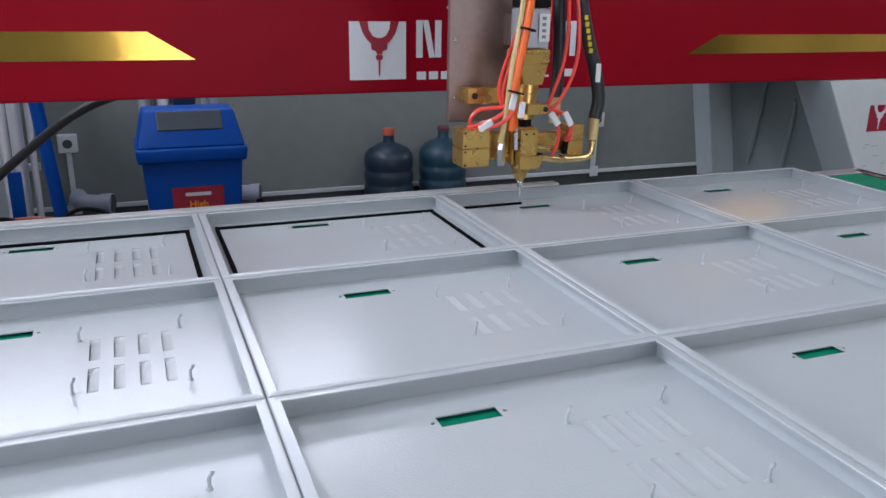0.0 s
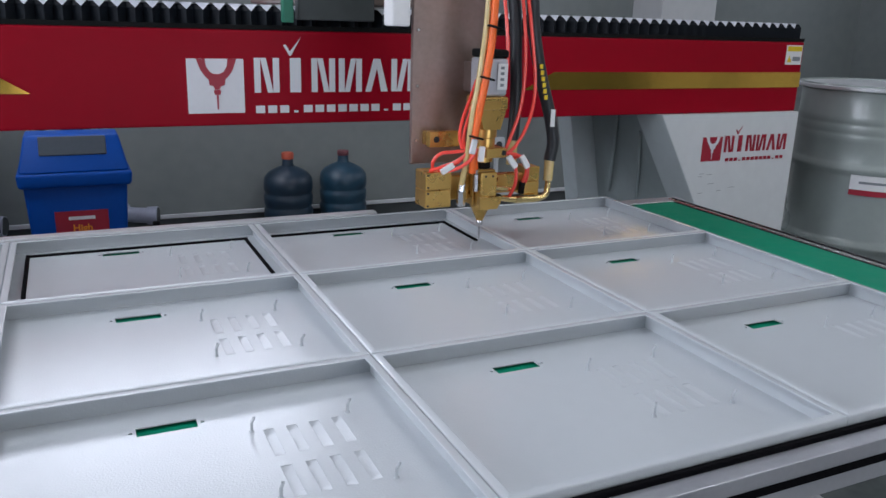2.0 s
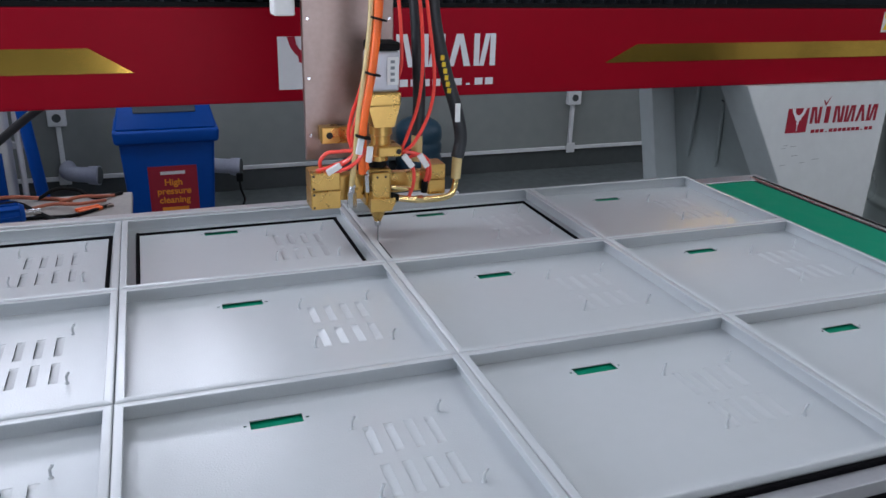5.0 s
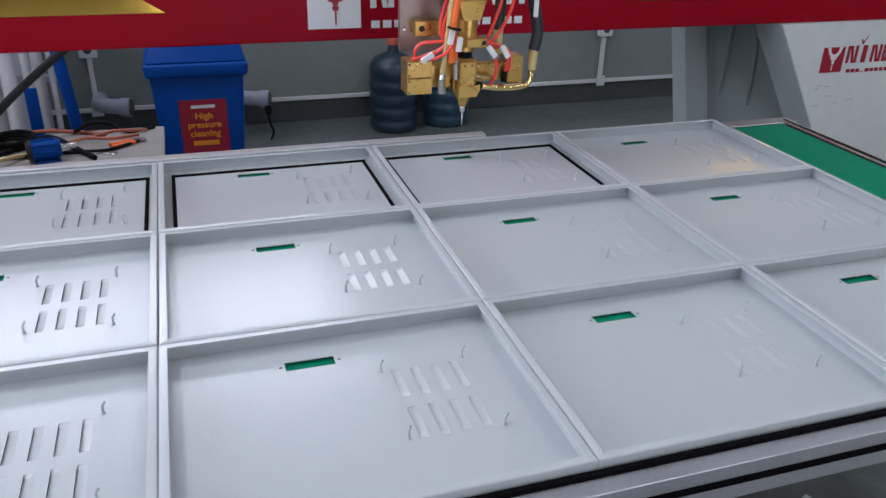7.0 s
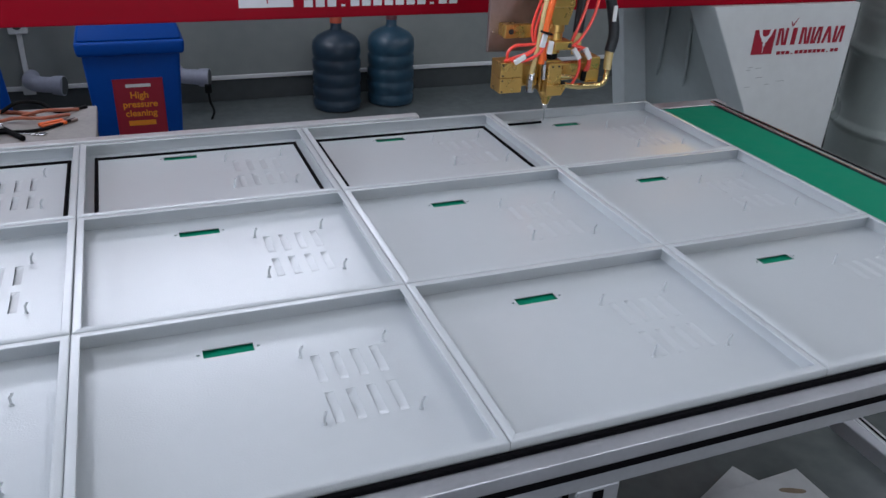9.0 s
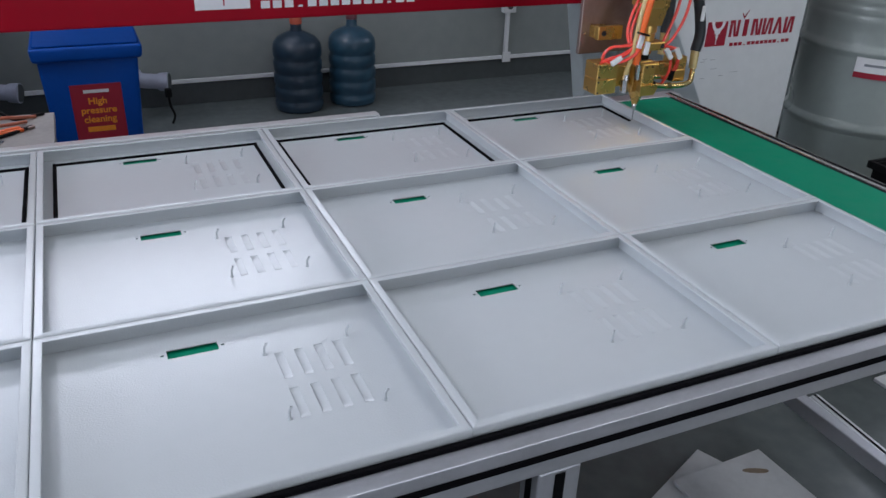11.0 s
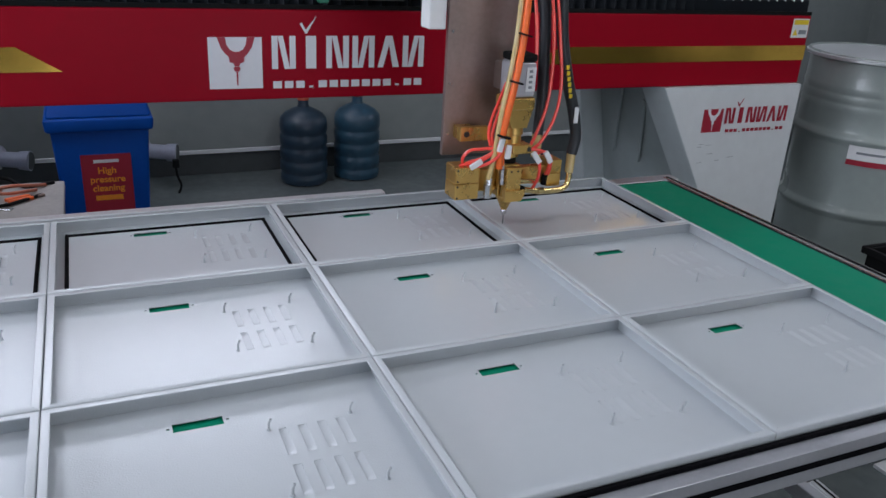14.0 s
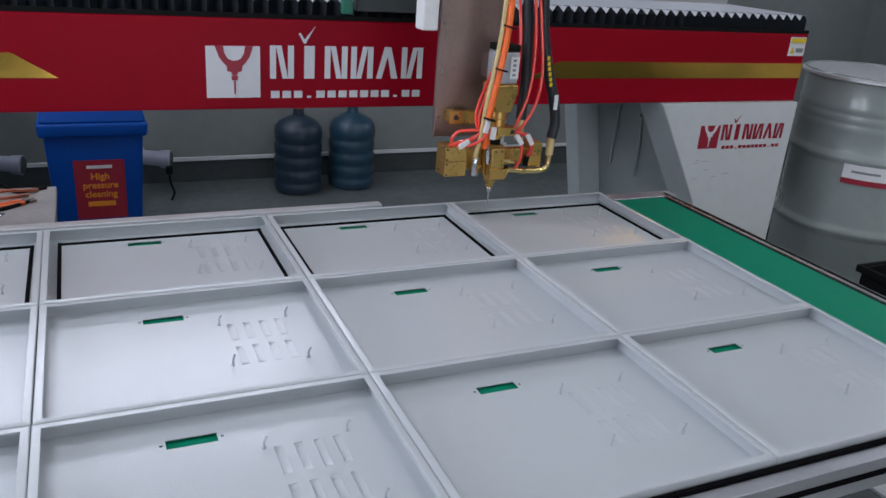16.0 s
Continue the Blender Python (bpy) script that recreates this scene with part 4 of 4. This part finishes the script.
def curved_label(r, a0, a1, z0, z1, mat, parent, name):
    bm = bmesh.new()
    n = 14
    rows = []
    for k in range(n + 1):
        a = radians(a0 + (a1 - a0) * k / n)
        rows.append([bm.verts.new((r * math.cos(a), r * math.sin(a), z)) for z in (z0, z1)])
    for p, q in zip(rows, rows[1:]):
        bm.faces.new((p[0], q[0], q[1], p[1]))
    return part(name, bm, mat, parent, smooth=True)


curved_label(0.2905, 206, 258, 0.520, 0.578, TAG, drum, "label_sheet")
curved_label(0.2907, 206, 258, 0.499, 0.5195, RED_VINYL, drum, "label_band")
curved_label(0.2912, 212, 232, 0.543, 0.552, GREY_FLAP, drum, "text_bar")

crate = thing("plastic_crate", "black plastic crate standing on the floor by the drum", "crate", pose(1.97, 0.24, 0))
for z in (0.0, 0.252):
    for s in ((-0.17, 0.17, -0.15, -0.142), (-0.17, 0.17, 0.142, 0.15), (-0.17, -0.162, -0.1415, 0.1415), (0.162, 0.17, -0.1415, 0.1415)):
        part("side", box(*s, z + 0.005, z + 0.245, 0.002), BLACK, crate)
    part("base", box(-0.161, 0.161, -0.141, 0.141, z + 0.0, z + 0.01, 0.002), BLACK, crate)
    for s in ((-0.185, 0.185, -0.165, -0.1505), (-0.185, 0.185, 0.1505, 0.165), (-0.185, -0.1705, -0.150, 0.150), (0.1705, 0.185, -0.150, 0.150)):
        part("rim", box(*s, z + 0.225, z + 0.25, 0.003), BLACK, crate)

# ---- left corner behind the beam ----
post = thing("blue_post", "blue painted steel post standing behind the table", "post", pose(-1.02, 2.2, 0))
part("shaft", cylinder((0.05, 0, 0), (-0.09, 0, 1.6), 0.024), BLUE, post, smooth=True)
part("foot", box(-0.07, 0.07, -0.07, 0.07, 0.0, 0.02, 0.004), BLUE, post)
pil = thing("steel_cabinet", "pale steel equipment cabinet at the back", "cabinet", pose(-1.75, 2.75, 0))
part("body", box(-0.5, 0.5, -0.3, 0.3, 0.05, 1.5, 0.01), LEG, pil)
part("plinth", box(-0.48, 0.48, -0.28, 0.28, 0.0, 0.0495), DARK, pil)
bl = thing("black_hose", "thick black rubber hose hanging in a bow behind the beam", "hose")
part("hose", tube([(-1.55, 1.75, 0.015), (-1.5, 1.75, 0.25), (-1.25, 1.75, 0.52), (-1.05, 1.75, 0.70), (-0.85, 1.75, 0.84), (-0.6, 1.75, 0.92), (-0.3, 1.75, 1.05)], 0.0145, 12, 8), HOSE, bl, smooth=True)
for px in (-0.93, -0.21):
    jar = thing("pipe_stub", "short grey plastic pipe elbow coming out of the wall", "pipe", pose(px, 3.2, 0.19), "pipe stubs")
    part("pipe", tube([(-0.08, 0.148, 0.0), (-0.08, 0.06, 0.0), (-0.05, 0.01, 0.0), (0.0, -0.01, -0.002), (0.06, -0.03, -0.004)], 0.040, 24, 6), LILAC, jar, smooth=True)
    part("mouth", cylinder((0.03, -0.021, -0.004), (0.080, -0.037, -0.005), 0.047, 0.051, 28), LILAC, jar, smooth=True)
    part("opening", cylinder((0.0804, -0.0371, -0.005), (0.0812, -0.0374, -0.005), 0.045, 0.045, 28), SKIRT, jar, "dark open end of the pipe")
cord = thing("power_cord", "black power cord with a plug hanging by the wall", "cord")
part("cord", tube([(-0.155, 3.0, 0.15), (-0.150, 3.0, 0.10), (-0.135, 3.0, 0.05), (-0.15, 3.0, 0.0065)], 0.006, 8, 8), BLACK, cord, smooth=True)
part("plug", box(-0.172, -0.138, 2.985, 3.015, 0.15, 0.195, 0.006), BLACK, cord)
riser = thing("pipe_riser", "white plastic riser pipes standing in a row at the back", "pipe")
for k, (rx, rr) in enumerate(((-1.43, 0.045), (-1.335, 0.034), (-1.26, 0.030), (-1.195, 0.018), (-1.145, 0.024), (-1.10, 0.012))):
    part("pipe", cylinder((rx, 2.42 + 0.03 * (k % 2), 0.0), (rx + 0.01, 2.42 + 0.03 * (k % 2), 1.7), rr, rr, 16), PVC if k % 3 != 1 else ALU_PALE, riser, smooth=True)
part("clamp", box(-1.48, -1.08, 2.49, 2.51, 0.5, 0.53, 0.003), ALU, riser)
wp = thing("pipework", "grey pipes with a white valve and blue handwheel behind the bin", "pipework", pose(-0.584, 2.74, 0))
for rx, rr, mat in ((-0.088, 0.020, ALU_PALE), (-0.045, 0.011, SKIRT), (0.170, 0.014, ALU_PALE), (0.210, 0.018, LILAC)):
    part("pipe", cylinder((rx, 0, 0), (rx, 0, 1.3), rr, rr, 16), mat, wp, smooth=True)
part("rail", box(-0.12, 0.24, 0.022, 0.04, 0.90, 0.93, 0.003), ALU, wp)
part("valve", lathe([(0.022, 0.0), (0.022, 0.55), (0.027, 0.56), (0.027, 0.78), (0.022, 0.80), (0.022, 1.3)], 24), PVC, wp, "white plastic valve pipe", smooth=True)
part("handwheel", cylinder((0.08, -0.02, 0.735), (0.08, -0.05, 0.735), 0.052, 0.046, 28), NAVY, wp, "dark blue handwheel", smooth=True)
part("spindle", cylinder((0.0275, -0.01, 0.735), (0.08, -0.0195, 0.735), 0.012, 0.012, 12), DARK, wp)
bench = thing("tool_bench", "low grey bench with tools lying on it", "bench", pose(-1.25, 1.65, 0))
part("top", box(-0.75, 0.585, -0.45, 0.42, 0.37, 0.40, 0.004), BENCH, bench)
for sx in (-0.7, 0.5):
    for s in (-0.4, 0.37):
        part("leg", box(sx - 0.02, sx + 0.02, s - 0.02, s + 0.02, 0.0, 0.3695, 0.002), ALU, bench)
pump = thing("blue_motor", "small blue electric motor lying on the bench", "motor", pose(-1.06, 1.74, 0.40, 0, 0, 12))
part("housing", cylinder((-0.045, 0, 0.042), (0.035, 0, 0.042), 0.034, 0.034, 24), BLUE, pump, smooth=True)
for k in range(9):
    ang = math.tau * k / 9 + 0.2
    fin = box(-0.042, 0.032, -0.0015, 0.0015, 0.033, 0.039)
    bmesh.ops.transform(fin, matrix=Matrix.Translation((0, 0, 0.042)) @ Euler((ang, 0, 0)).to_matrix().to_4x4(), verts=fin.verts)
    part("fin", fin, BLUE, pump)
part("end_cap", cylinder((0.0352, 0, 0.042), (0.05, 0, 0.042), 0.038, 0.028, 24), BLUE, pump, smooth=True)
part("fan_cover", cylinder((-0.062, 0, 0.042), (-0.0452, 0, 0.042), 0.03, 0.039, 24), DARK, pump, smooth=True)
part("shaft", cylinder((0.05, 0, 0.042), (0.10, 0, 0.042), 0.010, 0.010, 12), CHROME, pump)
part("base", box(-0.04, 0.04, -0.035, 0.035, 0.0, 0.008), BLUE, pump)
for k, (pts, mat, lab) in enumerate((
        ([(-1.05, 1.87, 0.407), (-0.95, 1.92, 0.415), (-0.85, 1.87, 0.425), (-0.76, 1.95, 0.408)], CABLE_DULL, "dusty orange cable lying on the bench"),
        ([(-1.2, 1.77, 0.407), (-1.0, 1.79, 0.408), (-0.86, 1.79, 0.407), (-0.74, 1.89, 0.407)], BLACK, "black cable lying on the bench"),
        ([(-0.92, 1.97, 0.407), (-0.84, 1.91, 0.44), (-0.78, 1.97, 0.42), (-0.73, 2.01, 0.407)], CABLE_DULL, "red tube lying on the bench"))):
    c = thing("cable", lab, "cable", group="cables on the bench")
    part("cord", tube(pts, 0.0065, 8, 8), mat, c, smooth=True)
for pts, r, mat, lab in (
        ([(-1.32, 1.72, 0.410), (-1.2, 1.84, 0.412), (-1.08, 1.95, 0.420), (-0.98, 1.83, 0.411), (-0.9, 1.70, 0.410)], 0.010, BLACK, "thick black cable snaking over the bench"),
        ([(-1.42, 1.93, 0.408), (-1.25, 2.02, 0.408), (-1.1, 2.0, 0.43), (-0.98, 2.03, 0.408), (-0.88, 1.98, 0.408)], 0.008, CABLE_DULL, "dull red hose lying on the bench"),
        ([(-1.0, 2.03, 0.407), (-0.93, 2.0, 0.45), (-0.86, 2.04, 0.43), (-0.80, 2.0, 0.407), (-0.70, 2.04, 0.407)], 0.007, BLACK, "black cable looped on the bench"),
        ([(-1.5, 1.6, 0.4085), (-1.36, 1.74, 0.4085), (-1.24, 1.68, 0.43), (-1.12, 1.80, 0.4085)], 0.0085, TUBE_CLEAR, "yellowed hose lying on the bench")):
    c = thing("cable", lab, "cable", group="cables on the bench")
    part("cord", tube(pts, r, 8, 8), mat, c, smooth=True)
coil = thing("cable_coil", "black cable coil lying on the bench", "cable coil", pose(-1.2, 1.93, 0.408))
for k in range(3):
    ring = [(0.07 * math.cos(t * math.tau / 16) + 0.004 * k, (0.07 + 0.004 * k) * math.sin(t * math.tau / 16), 0.013 * k) for t in range(17)]
    part("loop", tube(ring, 0.0075, 8, 3), BLACK, coil, smooth=True)
stand = thing("blue_bracket", "blue painted bracket standing on the bench", "bracket", pose(-1.12, 2.03, 0.4))
part("plate", box(-0.022, 0.022, -0.008, 0.008, 0.0, 0.19, 0.003), BLUE, stand)
part("foot", box(-0.04, 0.04, -0.03, -0.0085, 0.0, 0.012, 0.003), BLUE, stand)
tray = thing("tool_tray", "dark metal tool tray on the bench", "tray", pose(-1.4, 1.84, 0.4, 0, 0, 14))
part("base", box(-0.11, 0.11, -0.07, 0.07, 0.0, 0.004, 0.001), DARK, tray)
for s in ((-0.11, 0.11, -0.074, -0.0702), (-0.11, 0.11, 0.0702, 0.074), (-0.114, -0.1102, -0.07, 0.07), (0.1102, 0.114, -0.07, 0.07)):
    part("side", box(*s, 0.0, 0.045, 0.001), DARK, tray)
wrench = thing("wrench", "steel open-ended wrench lying on the bench", "wrench", pose(-0.92, 1.78, 0.4, 0, 0, -20))
part("handle", box(-0.07, 0.07, -0.007, 0.007, 0.0005, 0.006, 0.002), CHROME, wrench)
for s in (-1, 1):
    part("jaw", box(*sorted((s * 0.0705, s * 0.095)), -0.014, 0.014, 0.0005, 0.0075, 0.003), CHROME, wrench)
pl = thing("pliers", "orange-handled pliers lying on the bench", "pliers", pose(-0.80, 1.86, 0.4, 0, 0, 25))
part("handle", box(-0.06, 0.03, 0.006, 0.022, 0.001, 0.014, 0.004), TUBE_ORANGE, pl)
part("handle", box(-0.06, 0.03, -0.022, -0.006, 0.001, 0.014, 0.004), TUBE_ORANGE, pl)
part("jaw", box(0.03, 0.075, -0.010, 0.010, 0.002, 0.012, 0.003), STEEL, pl)

# ---- things on the floor beside the table ----
for m, w, h, lab in ((pose(0.774, -0.099, 0.0, 0, 0, 24), 0.34, 0.30, "white board lying on the floor beside the table"),
                     (pose(0.912, -0.168, 0.0122, 0, 0, 2), 0.28, 0.34, "stained white board lying on another board"),
                     (pose(1.77, -0.033, 0.0, 0, 0, 2), 0.29, 0.28, "white board lying on the floor by the profiles")):
    sheet = thing("white_board", lab, "board", m, "boards on the floor")
    part("sheet", box(-w, 0, -h, 0, 0.0, 0.012, 0.002), CARD, sheet)
    if "stained" in lab:
        stain = part("stain", cylinder((0, 0, 0.0121), (0, 0, 0.0124), 0.03, 0.03, 14), STAIN, sheet, "brown stain")
        for v in stain.data.vertices:
            v.co = (v.co.x - 0.068 + 0.006 * math.sin(60 * v.co.y), v.co.y * 0.22 - 0.058 - 0.5 * v.co.x, v.co.z)
for a in (1.179, 1.209):
    pr = thing("aluminium_profile", "loose aluminium profile lying on the floor", "profile", pose(a, -0.064, 0, 0, 0, -94), "loose profiles")
    part("bar", box(0, 0.62, -0.0145, 0.0145, 0.0, 0.04, 0.003), BRIGHT_ALU, pr)
    part("groove", box(0.002, 0.618, -0.0035, 0.0035, 0.0402, 0.0412), BEAD, pr)
    part("groove", box(0.002, 0.618, -0.0157, -0.0147, 0.014, 0.026), BEAD, pr)

# ---- movement ----
# needle tip: seconds, x, y, height over the sheet
LAY = 0.006
TIP = [(0.0, -0.022, 0.389, LAY), (1.2, 0.240, 0.389, LAY), (2.5, 0.240, 0.108, LAY), (2.6, 0.238, 0.106, LAY), (4.5, -0.160, 0.106, LAY), (5.75, -0.160, 0.389, LAY),
       (6.0, -0.160, 0.389, 0.035), (6.3, -0.140, 0.389, 0.040), (6.55, -0.110, 0.389, 0.070), (7.0, 0.017, 0.389, 0.068), (8.0, 0.270, 0.389, 0.066),
       (8.25, 0.290, 0.389, 0.045), (8.48, 0.290, 0.389, LAY), (10.4, 0.690, 0.389, LAY), (11.68, 0.690, 0.106, LAY), (13.62, 0.290, 0.106, LAY),
       (14.88, 0.290, 0.389, LAY), (14.97, 0.291, 0.389, LAY), (15.2, 0.300, 0.389, 0.026), (15.4, 0.302, 0.389, 0.049), (15.6, 0.306, 0.389, 0.051), (15.8, 0.330, 0.389, 0.037), (16.0, 0.355, 0.389, 0.027)]


def tip_at(t):
    for a, b in zip(TIP, TIP[1:]):
        if t <= b[0]:
            u = (t - a[0]) / (b[0] - a[0])
            return [p + (q - p) * u for p, q in zip(a[1:], b[1:])]
    return list(TIP[-1][1:])


def laid_pieces(c, legs):
    """A gasket in short pieces that come up where the needle passes. legs: start time, end time, start and end point."""
    g = thing("foam_gasket", "black foam gasket being laid inside the door", "gasket", pose(c, ROWS_Y[0], Z0 + 0.0002), "foam gaskets")
    made = []
    shapes = {}
    for t0, t1, a, b in legs:
        d = Vector((b[0] - a[0], b[1] - a[1]))
        n = max(1, round(d.length / 0.02))
        step = d.length / n
        key = round(step, 5)
        for k in range(n):
            if key not in shapes:
                o = part("bead", bead_mesh(step + 0.003), BEAD, g, smooth=True)
                shapes[key] = o.data
            else:
                o = new("bead", shapes[key])
                o.parent = g
            q = Vector(a) + d * (k / n)
            turn = math.degrees(math.atan2(d.y, d.x))
            made.append((o, t0 + (t1 - t0) * (k + 1) / n, q, turn))
    return made


CORNERS = [(GX0, GY1), (GX1, GY1), (GX1, GY0), (GX0, GY0)]
beads = laid_pieces(COLS[2], [(-0.71, 1.2, CORNERS[0], CORNERS[1]), (1.2, 2.5, CORNERS[1], CORNERS[2]), (2.55, 4.5, CORNERS[2], CORNERS[3]), (4.5, 5.75, CORNERS[3], CORNERS[0])])
beads += laid_pieces(COLS[3], [(8.48, 10.4, CORNERS[0], CORNERS[1]), (10.4, 11.68, CORNERS[1], CORNERS[2]), (11.68, 13.62, CORNERS[2], CORNERS[3]), (13.62, 14.88, CORNERS[3], CORNERS[0])])


def motions():
    times = sorted({round(0.1 * k, 1) for k in range(161)} | {p[0] for p in TIP})
    walk(head, [(t, pose(tip_at(t)[0], tip_at(t)[1], Z0 + tip_at(t)[2])) for t in times])
    walk(arm, [(t, pose(tip_at(t)[0], tip_at(t)[1], Z0)) for t in times])
    walk(carriage, [(t, pose(tip_at(t)[0], 0, Z0)) for t in times])
    for o, t, q, turn in beads:
        up, down = pose(q.x, q.y, 0, 0, 0, turn), pose(q.x, q.y, -0.0142, 0, 0, turn)
        if t <= 0.02:
            o.matrix_basis = up
        else:
            t = round(max(t, 0.1) * FPS) / FPS
            rows = [(0.0, down)] + ([(t - 2 / FPS, down)] if t > 0.1 else []) + [(t, up), (16.0, up)]
            walk(o, rows)


motions()
